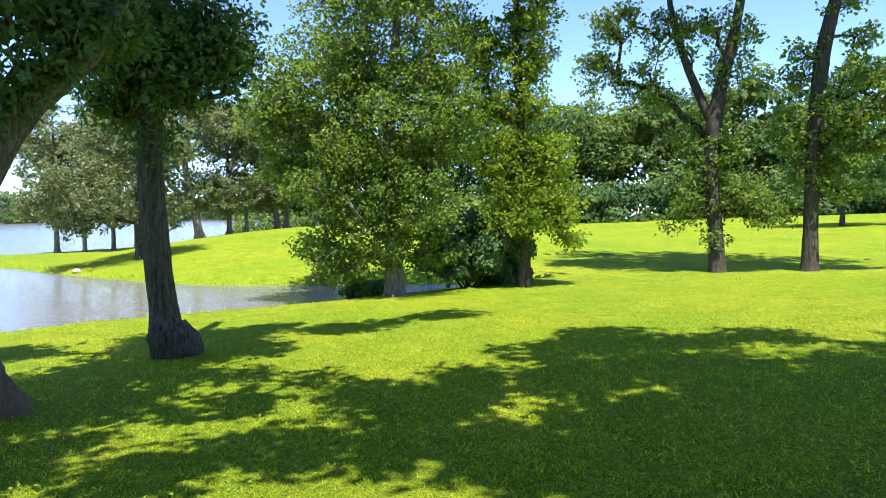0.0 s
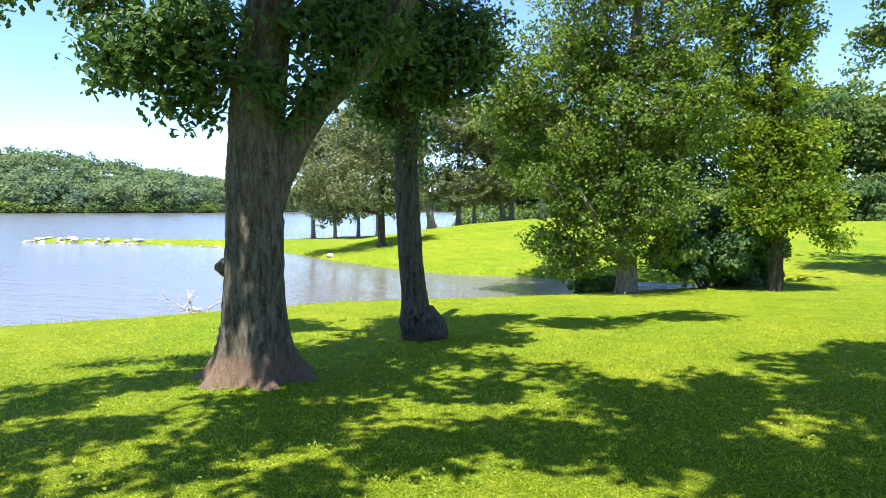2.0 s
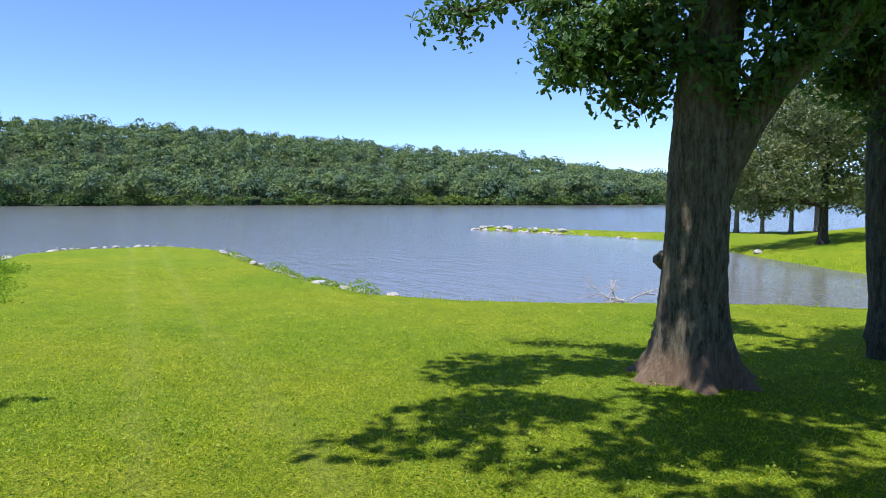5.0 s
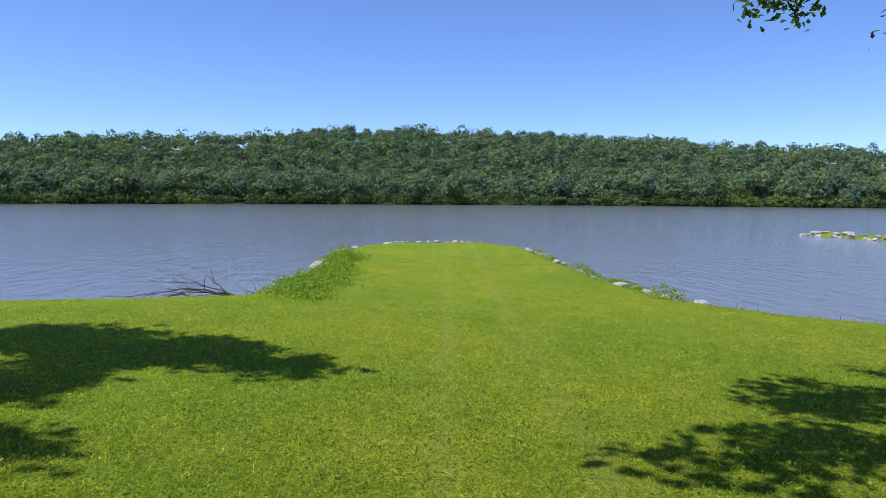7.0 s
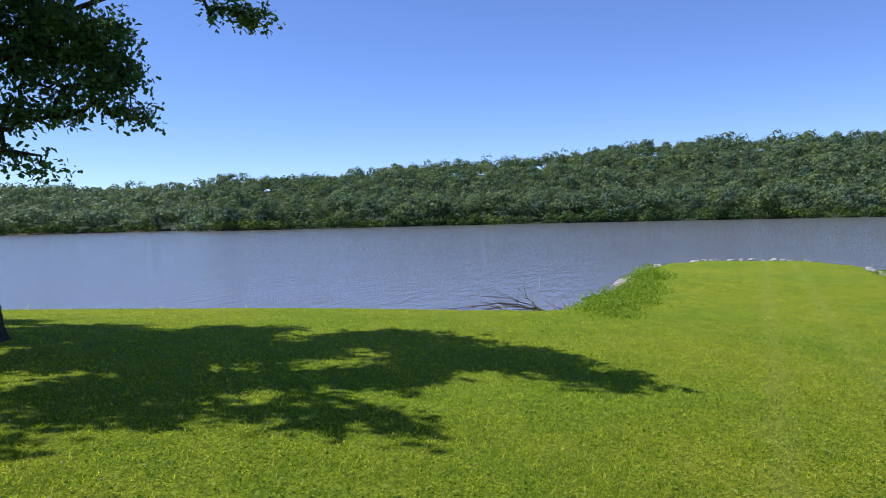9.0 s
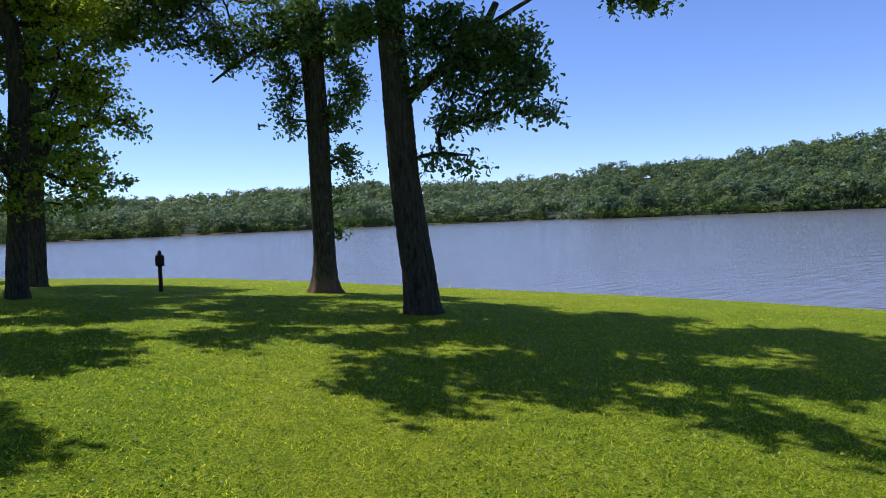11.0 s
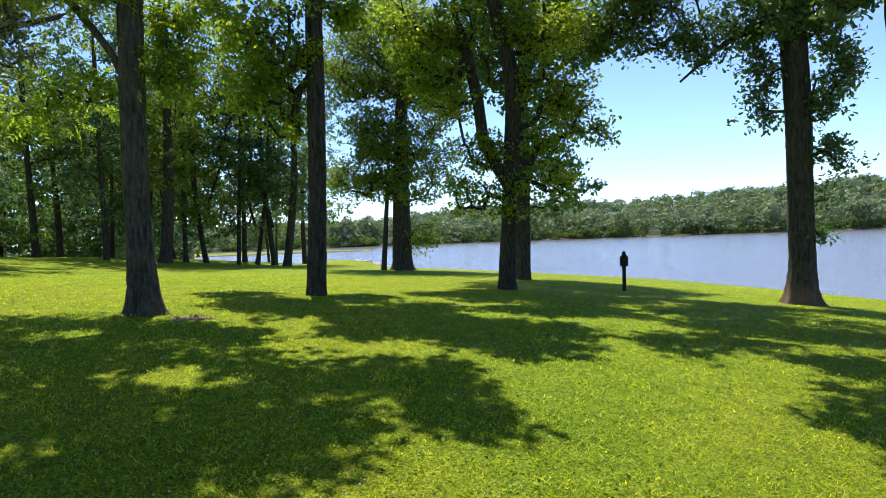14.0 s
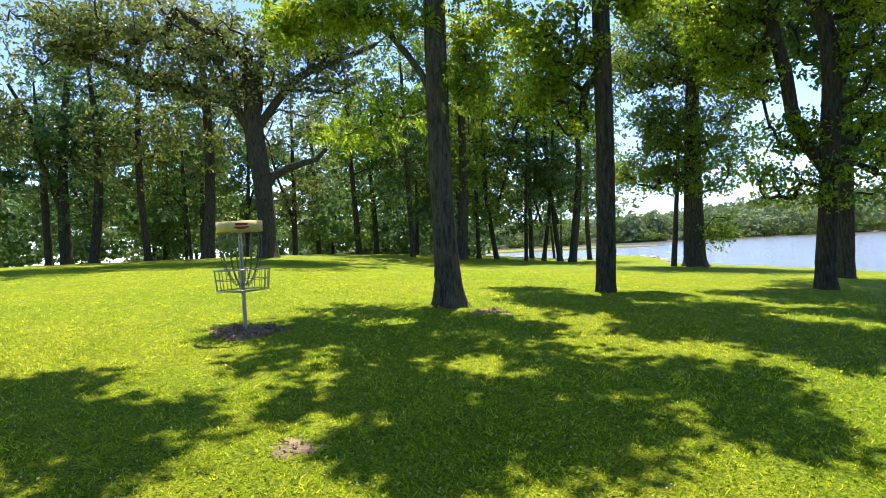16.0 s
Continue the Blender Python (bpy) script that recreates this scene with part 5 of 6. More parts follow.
# ---- the lawn's grass and weeds ----
def grass():
    rng = np.random.default_rng(50)
    n = 700000
    az = np.radians(rng.uniform(-40, 245, n))
    r = 1.2 + 23.0 * rng.uniform(0, 1, n) ** 1.28
    az[:30000], r[:30000] = rng.uniform(0, 6.283, 30000), 1.3 * np.sqrt(rng.uniform(0, 1, 30000))
    x, y = -r * np.sin(az), r * np.cos(az)
    keep = inside_by(x, y, SHORE) > 0.2
    x, y, r = x[keep], y[keep], r[keep]
    z = ground_z(x, y)
    n = len(x)
    h = rng.uniform(0.014, 0.036, n) * (0.85 + 0.02 * r) * (1.15 - 0.62 * ease(6, 18, r))
    w = rng.uniform(0.0026, 0.0058, n) * (0.7 + 0.075 * r)
    th = rng.uniform(0, 6.283, n)
    a = np.stack([np.cos(th), np.sin(th), 0 * th], -1)
    lean = rng.normal(0, 0.85, (n, 3)) * [1, 1, 0]
    b = np.stack([x, y, z - 0.004], -1)
    t = b + (lean + [0, 0, 1]) * h[:, None]
    v = np.stack([b - a * w[:, None], b + a * w[:, None], t], 1)
    ob = new("grass", mesh_from("grass", v.reshape(-1, 3), np.arange(n * 3).reshape(n, 3), BLADE))
    tagged(ob, "short mown grass blades in bright green", "grass", kind="stuff")
    n = 30000
    az = np.radians(rng.uniform(-40, 245, n))
    r = 2.8 + 11 * rng.uniform(0, 1, n) ** 1.1
    x, y = -r * np.sin(az), r * np.cos(az)
    patch = np.sin(x * 0.9 + 1.3) * np.sin(y * 1.1 + 0.4) + np.sin(x * 2.3) * np.sin(y * 2.1) * 0.5
    keep = (patch > -0.15) & (inside_by(x, y, SHORE) > 0.3)
    p = np.stack([x, y, ground_z(x, y) + rng.uniform(0.015, 0.05, n)], -1)[keep]
    v, f = foliage(rng, (SIMPLE[0] * [1, 1.5, 1], SIMPLE[1]), p, 0.03, 1.4)
    tagged(new("clover", leaf_mesh("clover", v, f, LEAF_WEED)), "low clover and plantain leaves in the lawn", "clover", kind="stuff")

    n = 700
    az, r = np.radians(rng.uniform(120, 245, n)), 2.6 + 6.5 * rng.uniform(0, 1, n)
    x, y = -r * np.sin(az), r * np.cos(az)
    p = np.stack([x, y, ground_z(x, y) + rng.uniform(0.02, 0.05, n)], -1)
    tv = np.array([(1, 0, 0), (0, 1, 0), (-1, 0, 0), (0, -1, 0), (0, 0, 0.9), (0, 0, -0.6)]) * 0.008
    tf = np.array([(0, 1, 4), (1, 2, 4), (2, 3, 4), (3, 0, 4), (1, 0, 5), (2, 1, 5), (3, 2, 5), (0, 3, 5)])
    v = (tv[None] * rng.uniform(0.6, 1.2, n)[:, None, None] + p[:, None]).reshape(-1, 3)
    f = (tf[None] + (np.arange(n) * 6)[:, None, None]).reshape(-1, 3)
    tagged(new("clover_blossom", mesh_from("clover_blossom", v, f, BLOSSOM, True)), "small whitish clover heads scattered in the lawn", "flowers", kind="stuff")


grass()


def bank_weeds():
    """Uncut grass and weeds along the shoreline."""
    rng = np.random.default_rng(51)
    pts = []
    ring = SHORE[26 + 9:] + SHORE[:22]
    for (x0, y0), (x1, y1) in zip(ring, ring[1:]):
        ln = math.hypot(x1 - x0, y1 - y0)
        if ln > 30:
            continue
        k = int(ln * 42)
        t = rng.uniform(0, 1, k)
        nx, ny = -(y1 - y0) / ln, (x1 - x0) / ln
        o = rng.normal(0.25, 0.28, k)
        pts.append(np.stack([x0 + t * (x1 - x0) + nx * o, y0 + t * (y1 - y0) + ny * o], -1))
    p = np.concatenate(pts)
    d = inside_by(p[:, 0], p[:, 1], SHORE)
    p = p[d > -0.1]
    n = len(p)
    z = np.maximum(ground_z(p[:, 0], p[:, 1]), WATER)
    h = rng.gamma(2.2, 0.055, n) + 0.04
    th = rng.uniform(0, 6.283, n)
    a = np.stack([np.cos(th), np.sin(th), 0 * th], -1)
    b = np.stack([p[:, 0], p[:, 1], z - 0.01], -1)
    t = b + (rng.normal(0, 0.35, (n, 3)) * [1, 1, 0] + [0, 0, 1]) * h[:, None]
    m = (b + t) / 2 + [0, 0, 0.02]
    w = rng.uniform(0.006, 0.014, n)[:, None]
    v = np.stack([b - a * w, b + a * w, m + a * w, t], 1)
    tagged(new("bank_grass", mesh_from("bank_grass", v.reshape(-1, 3), np.arange(n * 4).reshape(n, 4), BLADE)), "uncut grass and weeds along the water's edge", "grass", kind="stuff")


bank_weeds()


def weed_patch(name, label, spots, size, mat=LEAF_WEED, count=160, seed=60):
    rng = np.random.default_rng(seed)
    root = new(name)
    x, y = spots[0][:2]
    root.matrix_world = pose(x, y, gz(x, y))
    tagged(root, label, "shrub")
    for sx, sy, r, h in spots:
        k = int(count * r * r * 4)
        u = rng.normal(0, 0.55, (k, 2)).clip(-1.2, 1.2) * r
        px, py = sx + u[:, 0], sy + u[:, 1]
        pz = np.maximum(ground_z(px, py), WATER) + rng.uniform(0.02, 1, k) * h * np.exp(-(u ** 2).sum(1) / (r * r))
        v, f = foliage(rng, SIMPLE, np.stack([px - x, py - y, pz - gz(x, y)], -1), size, 0.7)
        child("leaves", leaf_mesh("leaves", v, f, mat), root)
    return root


rngw = random.Random(3)
for k in range(16):
    s = k / 15
    wide = 1.0 - 0.55 * s
    weed_patch("shrub", "leafy green weeds on the jetty's stony edge", [(-14.9 - 12.3 * s + rngw.uniform(-0.4, 0.4), -0.55 + 0.65 * s + rngw.uniform(-0.75, 0.55) * wide, rngw.uniform(0.45, 0.75), rngw.uniform(0.25, 0.6))], 0.085, count=260, seed=60 + k)
for k in range(7):
    s = k / 6
    weed_patch("shrub", "low weeds between stones on the jetty's edge", [(-15.0 - 12 * s + rngw.uniform(-0.4, 0.4), 8.15 + 0.3 * s + rngw.uniform(-0.2, 0.1), rngw.uniform(0.35, 0.6), rngw.uniform(0.2, 0.4))], 0.065, count=420, seed=80 + k)


def bush(name, label, x, y, r, h, quads, size, mat, seed):
    rng = np.random.default_rng(seed)
    root = new(name)
    root.matrix_world = pose(x, y, gz(x, y) - 0.05)
    tagged(root, label, "bush")
    data = np.array([(rng.normal(0, r * 0.4), rng.normal(0, r * 0.4), h * rng.uniform(0.12, 0.55), r * rng.uniform(0.5, 0.75), h * rng.uniform(0.35, 0.5)) for _ in range(9)])
    v, f = crown_cloud(rng, data, quads * 2, size * 1.15)
    v[:, 2] = np.maximum(v[:, 2], -0.3)
    child("leaves", mesh_from("leaves", v, f, mat), root)
    stems = [tube(np.array([(d[0] * 0.2, d[1] * 0.2, 0), (d[0] * 0.6, d[1] * 0.6, d[2] * 0.6), tuple(d[:3])]), [0.03, 0.02, 0.008], 5) for d in data]
    for st in stems:
        child("stem", mesh_from("stem", *st, BARK_DARK, True), root)


bush("bush", "dense dark green bush hanging over the inlet", 0.35, 20.7, 1.5, 3.0, 1500, 0.11, LEAF_OAK, 90)
bush("bush", "dense dark green bush hanging over the inlet", -2.9, 20.6, 1.0, 1.1, 900, 0.1, LEAF_LINDEN, 91)
bush("bush", "dense dark green bush hanging over the inlet", 1.2, 22.0, 1.15, 2.4, 1100, 0.11, LEAF_OAK, 92)


# ---- stones ----
def rock_mesh(seed, sub=2):
    bm = bmesh.new()
    bmesh.ops.create_icosphere(bm, subdivisions=sub, radius=1)
    off = Vector((seed * 3.1, seed * 1.7, 0))
    for v in bm.verts:
        q = v.co.copy()
        v.co *= 1 + 0.45 * noise.noise(q * 1.1 + off) + 0.18 * noise.noise(q * 2.7 + off)
        v.co.z *= 0.62
    me = bpy.data.meshes.new("rock")
    bm.to_mesh(me)
    bm.free()
    me.materials.append(STONE)
    return me


ROCKS = [rock_mesh(i) for i in range(7)]
rngr = random.Random(9)


def rock(x, y, size, label, group):
    ob = new("rock", ROCKS[rngr.randrange(7)])
    z = max(gz(x, y), WATER - 0.02)
    ob.matrix_world = pose(x, y, z + size * 0.1, rngr.uniform(-12, 12), rngr.uniform(-12, 12), rngr.uniform(0, 360)) @ Matrix.Diagonal((size * rngr.uniform(0.8, 1.3), size * rngr.uniform(0.8, 1.2), size * rngr.uniform(0.75, 1.1), 1))
    return tagged(ob, label, "rock", group)


for k in range(17):
    rock(-34.75 + rngr.uniform(-0.3, 0.3), 2.2 + 5.6 * k / 16 + rngr.uniform(-0.25, 0.25), rngr.uniform(0.06, 0.12) + 0.12 * rngr.random() ** 3, "pale limestone rock at the tip of the grass jetty", "rocks on the jetty tip")
for x, y, r in ((-24.4, -0.5, 0.2), (-23.4, -0.45, 0.17), (-24.0, -0.35, 0.18), (-25.2, -0.3, 0.16), (-24.8, 0.05, 0.15)):
    rock(x, y, r, "pale limestone rock on the jetty's weedy flank", "rocks on the jetty flank")
for k in range(16):
    s = rngr.uniform(0, 1)
    rock(-24.5 - 9 * s, -0.7 + 1.2 * s + rngr.uniform(-0.3, 0.25), rngr.uniform(0.08, 0.28), "pale limestone rock among weeds on the jetty's edge", "rocks on the jetty edge")
for k in range(34):
    s = rngr.uniform(0, 1)
    rock(-15.2 - 16.5 * s, 8.25 + 1.0 * s * s + rngr.uniform(-0.35, 0.25), rngr.uniform(0.05, 0.15), "pale limestone rock among weeds on the jetty's edge", "rocks on the jetty edge")
for dx, dy, size in ((0, 0, 0.27), (-0.7, -0.05, 0.2), (0.5, -0.1, 0.19), (-1.3, 0.1, 0.2), (0.3, 0.35, 0.17)):
    rock(-25.5 + dx, -0.8 + dy, size, "large pale limestone rock on the jetty's weedy corner", "rocks on the jetty edge")
rock(-18.3, 8.0, 0.28, "flat pale limestone slab at the jetty's edge", "rocks on the jetty edge")
rock(-16.4, 8.0, 0.22, "flat pale limestone slab at the jetty's edge", "rocks on the jetty edge")
for k in range(60):
    s = rngr.uniform(0, 1) ** 1.3
    rock(-44.3 + 9.5 * s, 33.6 + 0.9 * s + rngr.uniform(-0.4, 0.9), rngr.uniform(0.08, 0.24), "white limestone rock on the low grassy spit", "rocks on the spit")
for k in range(10):
    s = rngr.uniform(0, 1)
    rock(-36 + 11 * s, 35.0 - 1.2 * s * s + rngr.uniform(-0.2, 0.2), rngr.uniform(0.07, 0.18), "white limestone rock on the low grassy spit", "rocks on the spit")
for k in range(26):
    s = rngr.uniform(0, 1)
    rock(4.3 + 3.2 * s + rngr.uniform(-0.3, 0.5), -70 - 9.5 * s + rngr.uniform(-0.5, 0.5), rngr.uniform(0.2, 0.5), "pale rock on the tip of a grassy islet", "rocks on the islet")
rock(-17.0, 28.9, 0.22, "flat pale rock on the inlet's bank", "rocks on the inlet bank")


for x, y, count, reach in ((-28.0, 8.3, 7, 1.0), (-25.2, 8.3, 9, 1.0), (-22.6, 8.3, 7, 0.8), (-18.1, 8.3, 4, 0.4), (-16.5, 8.3, 3, 0.4), (-14.6, 8.3, 4, 0.6)):
    for k in range(count):
        rock(x + rngr.uniform(-reach, reach), y + rngr.uniform(-0.25, 0.25), rngr.uniform(0.07, 0.2), "flat weathered limestone slab among weeds on the jetty's flank", "rocks on the jetty edge")


# ---- driftwood ----
def driftwood(x, y, turn, size, seed):
    rng = np.random.default_rng(seed)
    root = new("dead_branch")
    root.matrix_world = pose(x, y, max(gz(x, y), WATER), 0, 0, turn)
    tagged(root, "bleached bare dead branch lying in the shallows", "branch", "dead branches in the shallows")

    def limb(a, way, ln, r, depth):
        n = 7
        pts = [np.array(a)]
        way = np.array(way) / np.linalg.norm(way)
        for _ in range(n):
            way = (way + rng.normal(0, 0.16, 3)) * [1, 1, 0.9]
            way /= np.linalg.norm(way)
            pts.append(pts[-1] + way * ln / n)
        child("twig" if depth else "limb", mesh_from("limb", *tube(pts, np.linspace(r, r * 0.3, n + 1), 6), DEADWOOD, True), root)
        if depth < 2:
            for _ in range(4 if depth == 0 else 2):
                k = int(rng.integers(1, n))
                w = way * 1.2 + rng.normal(0, 0.6, 3) * [1, 1, 0.5] + [0, 0, 0.06]
                limb(pts[k], w, ln * rng.uniform(0.4, 0.7), r * 0.6, depth + 1)

    for _ in range(6):
        limb((rng.normal(0.2, 0.3) * size, rng.normal(0, 0.15) * size, 0.03), (rng.uniform(-1, 0.5), rng.normal(0, 0.3), rng.uniform(0.02, 0.26)), size * rng.uniform(0.7, 1.2), 0.026, 0)


driftwood(-11.6, 13.4, 40, 0.7, 8)


def fallen_limb(x, y):
    """A dead bough that has slid into the water: dark wet stems fanning out low, pale dry ones standing up."""
    rng = np.random.default_rng(33)
    root = new("dead_branch")
    root.matrix_world = pose(x, y, WATER, 0, 0, math.degrees(math.atan2(-x, y)))
    tagged(root, "dead branch with dark wet stems and bleached twigs", "branch", "dead branches in the shallows")

    def stem(x0, z0, x1, z1, arch, r, mat, twigs):
        t = np.linspace(0, 1, 12)
        dy = rng.normal(0, 0.35)
        pts = np.stack([x0 + (x1 - x0) * t, dy * t, z0 + (z1 - z0) * t + arch * np.sin(t * math.pi)], -1)
        pts[1:] += np.cumsum(rng.normal(0, 0.026, (11, 3)), axis=0) * [1, 1, 0.6]
        child("limb", mesh_from("limb", *tube(pts, np.linspace(r, r * 0.35, 12), 6), mat, True), root)
        for _ in range(twigs):
            k = int(rng.integers(3, 11))
            way = (pts[k] - pts[k - 2]) / np.linalg.norm(pts[k] - pts[k - 2]) + rng.normal(0, 0.6, 3) * [1, 1, 0.7] + [0, 0, 0.1]
            ln = rng.uniform(0.25, 0.6)
            tw = pts[k] + way * ln * np.linspace(0, 1, 5)[:, None] + np.cumsum(rng.normal(0, 0.012, (5, 3)), axis=0) * (np.arange(5) > 0)[:, None]
            child("twig", mesh_from("twig", *tube(tw, np.linspace(r * 0.4, r * 0.15, 5), 5), mat, True), root)

    for row in ((0, 0.08, -2.1, 0.03, 0.22, 0.032, 4), (0, 0.1, -1.95, 0.6, 0.1, 0.03, 4), (-0.3, 0.12, -1.7, 0.75, 0.06, 0.022, 3), (-0.6, 0.2, -2.6, 0.08, 0.2, 0.024, 5), (-0.9, 0.05, -2.7, 0.25, 0.2, 0.02, 4), (0.5, 0.08, 0.1, 0.12, 0.02, 0.03, 1), (-1.9, 0.02, -3.4, 0.05, 0.08, 0.018, 3)):
        stem(row[0], row[1], row[2], row[3] * 0.8, row[4] * 0.9, row[5] * 0.8, WETWOOD, row[6] + 2)
    for row in ((-0.32, 0.08, -0.9, 0.85, 0.02, 0.03, 2), (-0.62, 0.43, -0.6, 0.92, 0, 0.018, 0), (-0.05, 0.08, -0.3, 0.7, 0.02, 0.022, 2), (0.5, 0.06, 0.36, 0.34, 0, 0.022, 1), (-1.2, 0.05, -1.75, 0.5, 0.05, 0.02, 2), (-1.5, 0.0, -1.3, 0.3, 0.02, 0.018, 1)):
        stem(row[0], row[1], row[2], row[3] * 0.66, row[4], row[5] * 0.8, DEADWOOD, row[6] + 1)


fallen_limb(-16.9, -2.0)


# ---- the disc golf basket ----
def metal(name, col, rough):
    m, n, l, b = material(name, rough, 0.5)
    b.inputs["Metallic"].default_value = 1.0
    a = noise_node(n, l, 40, 4)
    l.new(ramp(n, l, a, (0.3, tuple(c * 0.7 for c in col)), (0.7, col)), b.inputs["Base Color"])
    return m


STEEL = metal("galvanised_steel", (0.42, 0.42, 0.42), 0.45)
CHAIN = metal("dull_chain", (0.2, 0.2, 0.2), 0.55)
BAND = plain_noise("yellow_band", (0.55, 0.44, 0.17), (0.68, 0.56, 0.24), 18.0, 0.5, 0.4, 0.1, 0.002)
LOGO = plain_noise("red_print", (0.25, 0.03, 0.02), (0.33, 0.05, 0.03), 30.0, 0.5, 0.3, 0.05, 0.001)


def circle_pts(r, z, n=32):
    th = np.linspace(0, 2 * np.pi, n + 1)
    return np.stack([r * np.cos(th), r * np.sin(th), np.full(n + 1, z)], -1)


def basket(x, y):
    root = new("disc_golf_basket")
    root.matrix_world = pose(x, y, gz(x, y), 0, -0.6, 219) @ Matrix.Diagonal((0.9, 0.9, 0.925, 1))
    tagged(root, "disc golf basket with steel chains and a yellow band", "basket")

    def rod(name, pts, r, sides=6, label=""):
        return child(name, mesh_from(name, *tube(pts, np.full(len(pts), r), sides), STEEL, True), root, label)

    rod("pole", [(0, 0, -0.05), (0, 0, 0.5), (0, 0, 1.0), (0, 0, 1.33)], 0.026, 14)
    bm = bmesh.new()
    n = 40
    rings = [[bm.verts.new((r * math.cos(i * 2 * math.pi / n), r * math.sin(i * 2 * math.pi / n), z)) for i in range(n)] for r, z in ((0.290, 1.265), (0.290, 1.395), (0.283, 1.395), (0.283, 1.265))]
    for a, b in zip(rings, rings[1:] + rings[:1]):
        for i in range(n):
            bm.faces.new((a[i], a[(i + 1) % n], b[(i + 1) % n], b[i]))
    band = part("band", bm, BAND, root, "yellow enamelled band")
    # the printed mark: an oval swoosh and a bar over it, on the side that faces the viewer
    bm = bmesh.new()
    for k in range(18):
        t0, t1 = k / 18, (k + 1) / 18
        q = []
        for t in (t0, t1):
            a = -math.pi / 2 + 0.10 + 0.34 * (t - 0.5) * 2
            half = 0.016 * math.sqrt(max(1 - (2 * t - 1) ** 2, 0.01))
            q.append([(0.292 * math.cos(a), 0.292 * math.sin(a), 1.318 - 0.012 * math.cos((2 * t - 1) * 1.5) + s * half) for s in (-1, 1)])
        bm.faces.new([bm.verts.new(p) for p in (q[0][0], q[1][0], q[1][1], q[0][1])])
    for k in range(10):
        q = []
        for t in (k / 10, (k + 1) / 10):
            a = -math.pi / 2 + 0.10 + 0.26 * (t - 0.5) * 2
            q.append([(0.292 * math.cos(a), 0.292 * math.sin(a), 1.352 + s * 0.014) for s in (-1, 1)])
        bm.faces.new([bm.verts.new(p) for p in (q[0][0], q[1][0], q[1][1], q[0][1])])
    part("mark", bm, LOGO, band, "dark red oval mark", False)
    for k in range(3):
        a = k * math.pi / 3
        rod("strut", [(0.285 * math.cos(a), 0.285 * math.sin(a), 1.30), (0, 0, 1.31), (-0.285 * math.cos(a), -0.285 * math.sin(a), 1.30)], 0.006)
    rod("upper_rim", circle_pts(0.35, 0.79), 0.009)
    rod("middle_ring", circle_pts(0.345, 0.665), 0.0055)
    rod("lower_rim", circle_pts(0.325, 0.535), 0.008)
    for k in range(22):
        a = (k + 0.25 * math.sin(k * 2.1)) * 2 * math.pi / 22
        c, s = math.cos(a), math.sin(a)
        rod("wire", [(0.35 * c, 0.35 * s, 0.79), (0.325 * c, 0.325 * s, 0.535)], 0.0048, 5)
    for k in range(12):
        a = k * math.pi / 6
        rod("spoke", [(0.325 * math.cos(a), 0.325 * math.sin(a), 0.535), (0.02 * math.cos(a), 0.02 * math.sin(a), 0.50)], 0.0045, 5)
    link_v, link_f = tube(np.stack([0.007 * np.cos(np.linspace(0, 6.283, 9)), 0 * np.linspace(0, 1, 9), 0.020 * np.sin(np.linspace(0, 6.283, 9))], -1), np.full(9, 0.0028), 4)
    for ring, (r0, r1, count, zt) in enumerate(((0.265, 0.085, 12, 1.285), (0.15, 0.05, 8, 1.295))):
        for k in range(count):
            a = (k + 0.5 * ring) * 2 * math.pi / count
            t = np.linspace(0, 1, 24)
            rr = r0 + (r1 - r0) * t ** 3.0
            zz = zt - (zt - 0.60) * (t * 0.75 + 0.25 * t ** 0.6)
            pieces = []
            for i in range(24):
                spin = np.array(Matrix.Rotation(a + (i % 2) * math.pi / 2, 3, "Z"))
                pieces.append((link_v @ spin.T + [rr[i] * math.cos(a), rr[i] * math.sin(a), zz[i]], link_f))
            child("chain", mesh_from("chain", *joined(pieces), CHAIN, True), root)
    rod("chain_ring", circle_pts(0.075, 0.60, 20), 0.006)


basket(5.05, -6.59)


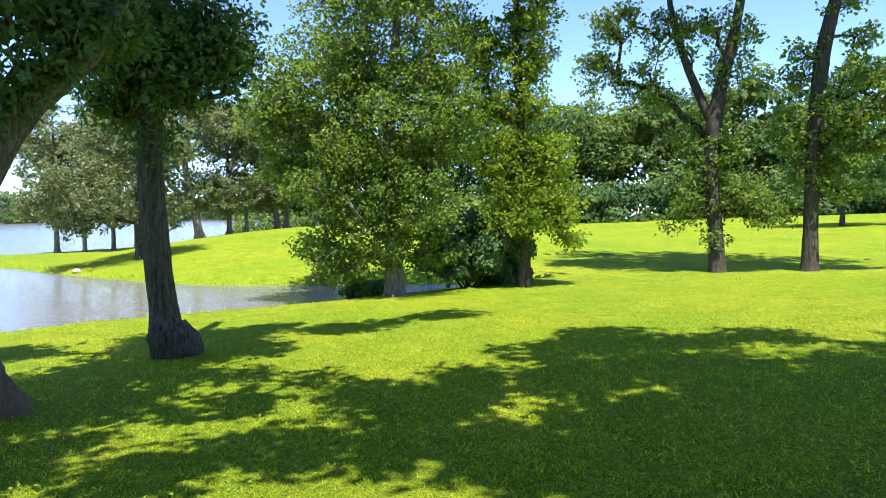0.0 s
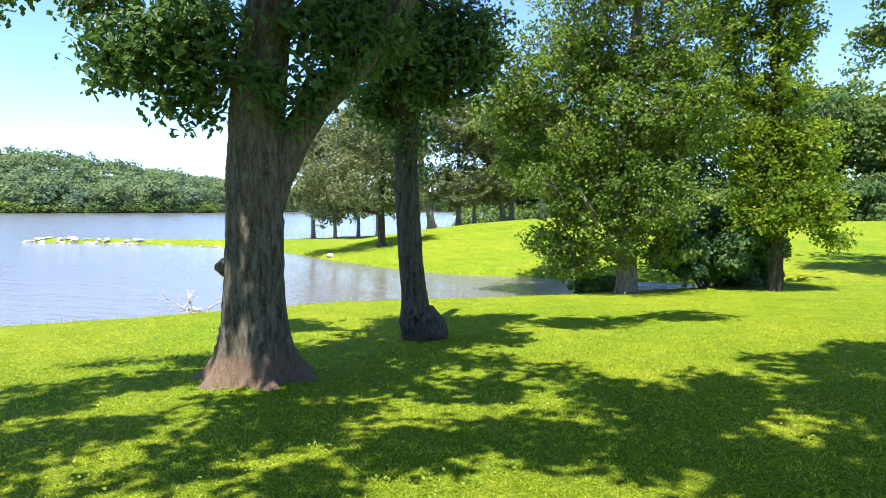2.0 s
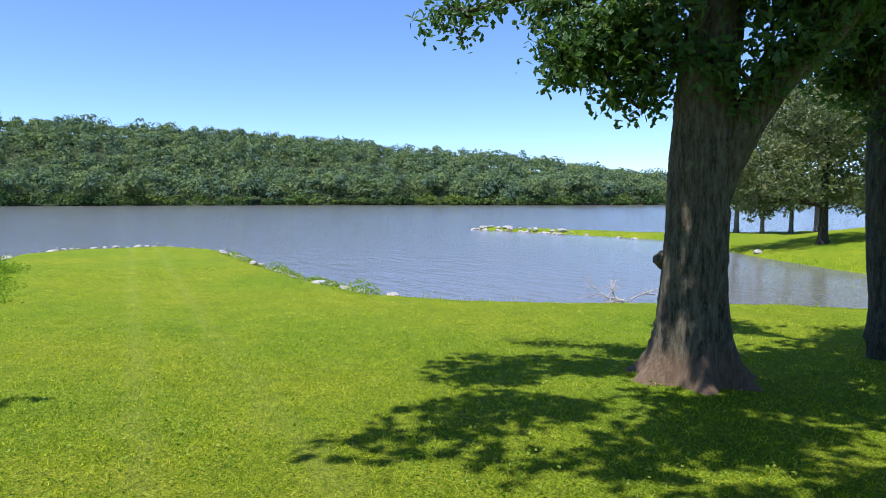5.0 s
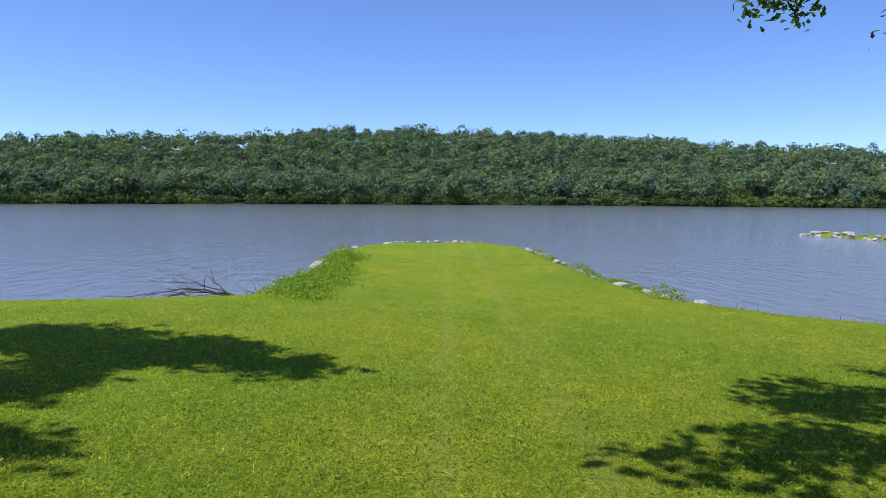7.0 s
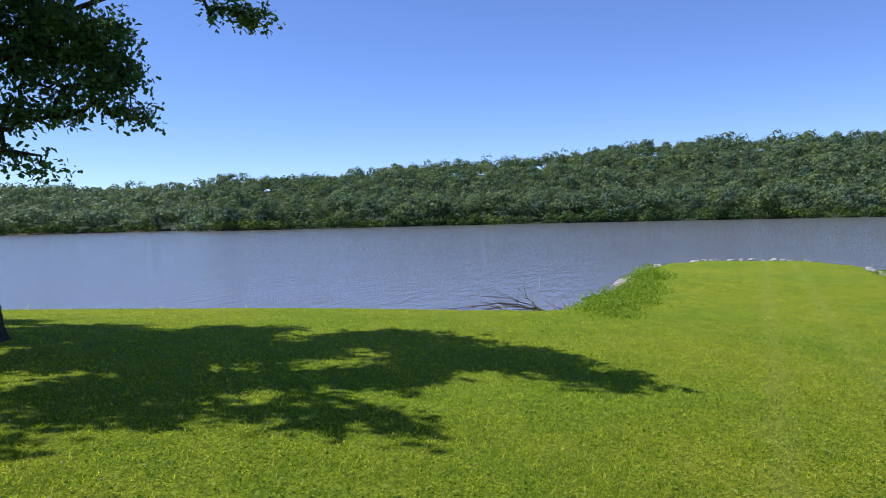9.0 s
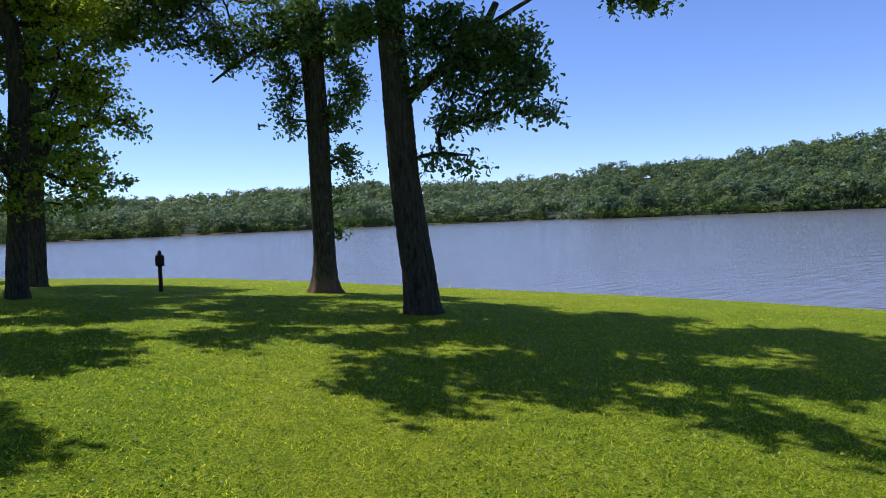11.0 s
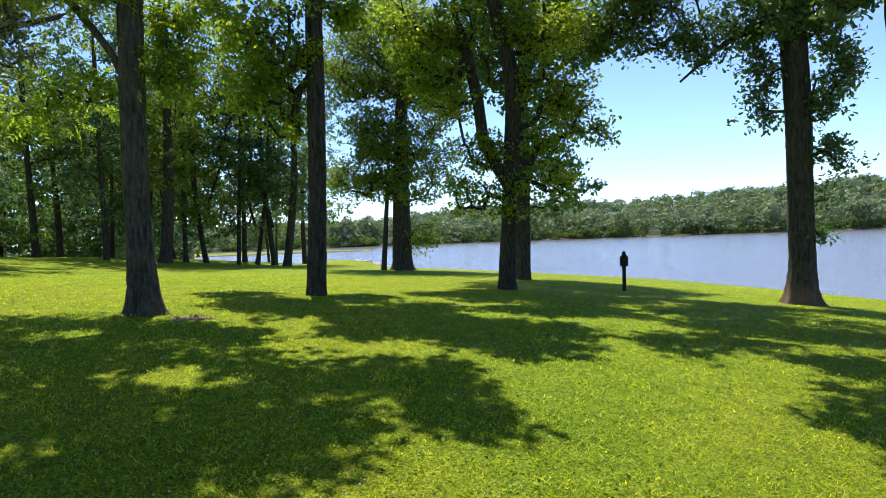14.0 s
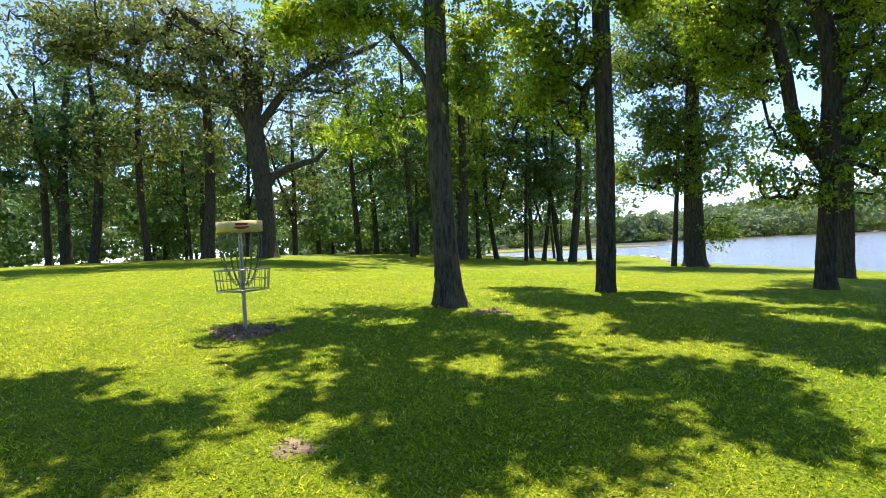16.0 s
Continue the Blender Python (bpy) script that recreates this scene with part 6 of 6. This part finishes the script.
def mulch(x, y, r, seed, label, mat, chips, rise=0.05, chip=0.09):
    rng = np.random.default_rng(seed)
    root = new("mulch_ring")
    z0 = gz(x, y)
    root.matrix_world = pose(x, y, z0)
    tagged(root, label, "mulch")
    n, m = 40, 8
    th = np.arange(n) * 2 * np.pi / n
    edge = r * (1 + 0.18 * np.sin(3 * th + seed) + 0.10 * np.sin(7 * th) + rng.normal(0, 0.05, n))
    vs = [(0, 0, rise)]
    for k in range(1, m + 1):
        q = k / m
        for i in range(n):
            px, py = edge[i] * q * math.cos(th[i]), edge[i] * q * math.sin(th[i])
            vs.append((px, py, gz(x + px, y + py) - z0 + rise * (1 - q ** 2) - 0.012 * (q == 1) + rng.normal(0, 0.006)))
    fs = [(0, 1 + i, 1 + (i + 1) % n) for i in range(n)]
    for k in range(m - 1):
        for i in range(n):
            a, b = 1 + k * n + i, 1 + k * n + (i + 1) % n
            fs += [(a, a + n, b + n), (a, b + n, b)]
    child("bed", mesh_from("bed", vs, fs, mat, True), root)
    if chips:
        k = chips
        q = np.sqrt(rng.uniform(0, 1.1, k))
        a = rng.uniform(0, 6.283, k)
        px, py = np.interp(a, np.append(th, 6.2832), np.append(edge, edge[0])) * q * np.cos(a), np.interp(a, np.append(th, 6.2832), np.append(edge, edge[0])) * q * np.sin(a)
        pz = ground_z(x + px, y + py) - z0 + rise * np.maximum(1 - q ** 2, 0) + 0.01
        box = np.array([(-0.5, -0.2, -0.08), (0.5, -0.15, -0.08), (0.45, 0.2, -0.08), (-0.5, 0.15, -0.08), (-0.5, -0.2, 0.08), (0.5, -0.15, 0.08), (0.45, 0.2, 0.08), (-0.5, 0.15, 0.08)])
        bf = np.array([(0, 3, 2, 1), (4, 5, 6, 7), (0, 1, 5, 4), (1, 2, 6, 5), (2, 3, 7, 6), (3, 0, 4, 7)])
        R = turns(rng, k, 1.6)
        v = np.einsum("nij,kj->nki", R, box) * rng.uniform(chip * 0.35, chip, k)[:, None, None] + np.stack([px, py, pz], -1)[:, None]
        f = (bf[None] + (np.arange(k) * 8)[:, None, None]).reshape(-1, 4)
        tagged(child("bark_litter", mesh_from("bark_litter", v.reshape(-1, 3), f, mat), root), kind="stuff")


mulch(5.05, -6.59, 0.42, 2, "ring of brown bark mulch round the basket's pole", MULCH, 330, 0.022, 0.08)
mulch(2.8, -9.0, 0.26, 6, "worn bare soil beside the walnut's roots", MULCH, 40, 0.004, 0.05)
mulch(2.45, -3.81, 0.17, 4, "small bare patch of brown soil in the lawn", SOIL, 40, 0.01, 0.03)


# ---- the sign post ----
def sign_post(x, y):
    wood = plain_noise("dark_stained_wood", (0.03, 0.022, 0.017), (0.07, 0.052, 0.04), 20.0, 0.85, 0.2, 0.5, 0.01, (1, 1, 0.2))
    root = new("sign_post")
    root.matrix_world = pose(x, y, gz(x, y), 0, 1.0, 162)
    tagged(root, "small dark wooden marker sign on a post", "sign")

    def block(name, size, at_p, label=""):
        bm = bmesh.new()
        bmesh.ops.create_cube(bm, size=1)
        bmesh.ops.scale(bm, vec=size, verts=bm.verts)
        bmesh.ops.bevel(bm, geom=bm.edges[:], offset=0.008, segments=2, affect="EDGES")
        bmesh.ops.translate(bm, vec=at_p, verts=bm.verts)
        return part(name, bm, wood, root, label, False)

    block("post", (0.09, 0.09, 1.02), (0, 0, 0.43))
    block("cap", (0.075, 0.075, 0.05), (0, 0, 0.955))
    block("plate", (0.20, 0.03, 0.26), (0, -0.062, 0.74))


sign_post(-5.12, -16.4)


def picnic_table(x, y):
    pale = plain_noise("pale_painted_wood", (0.55, 0.55, 0.55), (0.7, 0.7, 0.7), 8.0, 0.7, 0.3, 0.2, 0.005)
    root = new("picnic_table")
    root.matrix_world = pose(x, y, gz(x, y), 0, 0, 20)
    tagged(root, "pale picnic table near the far water's edge", "table")

    def bar(name, a, b, w, h):
        a, b = Vector(a), Vector(b)
        bm = bmesh.new()
        bmesh.ops.create_cube(bm, size=1)
        bmesh.ops.scale(bm, vec=((b - a).length, w, h), verts=bm.verts)
        bmesh.ops.bevel(bm, geom=bm.edges[:], offset=0.006, segments=1, affect="EDGES")
        bm.transform(Matrix.Translation((a + b) / 2) @ (b - a).to_track_quat("X", "Z").to_matrix().to_4x4())
        part(name, bm, pale, root, "", False)

    for k in range(5):
        bar("plank", (-0.9, -0.3 + 0.15 * k, 0.75), (0.9, -0.3 + 0.15 * k, 0.75), 0.14, 0.04)
    for s in (-1, 1):
        for k in range(2):
            bar("bench_plank", (-0.9, s * (0.62 + 0.15 * k), 0.45), (0.9, s * (0.62 + 0.15 * k), 0.45), 0.14, 0.04)
        for e in (-1, 1):
            bar("leg", (e * 0.6, s * 0.25, 0.73), (e * 0.6, s * 0.7, 0.0), 0.09, 0.04)
    for e in (-1, 1):
        bar("brace", (e * 0.6, -0.78, 0.40), (e * 0.6, 0.78, 0.40), 0.09, 0.04)


picnic_table(-9.3, 49.5)
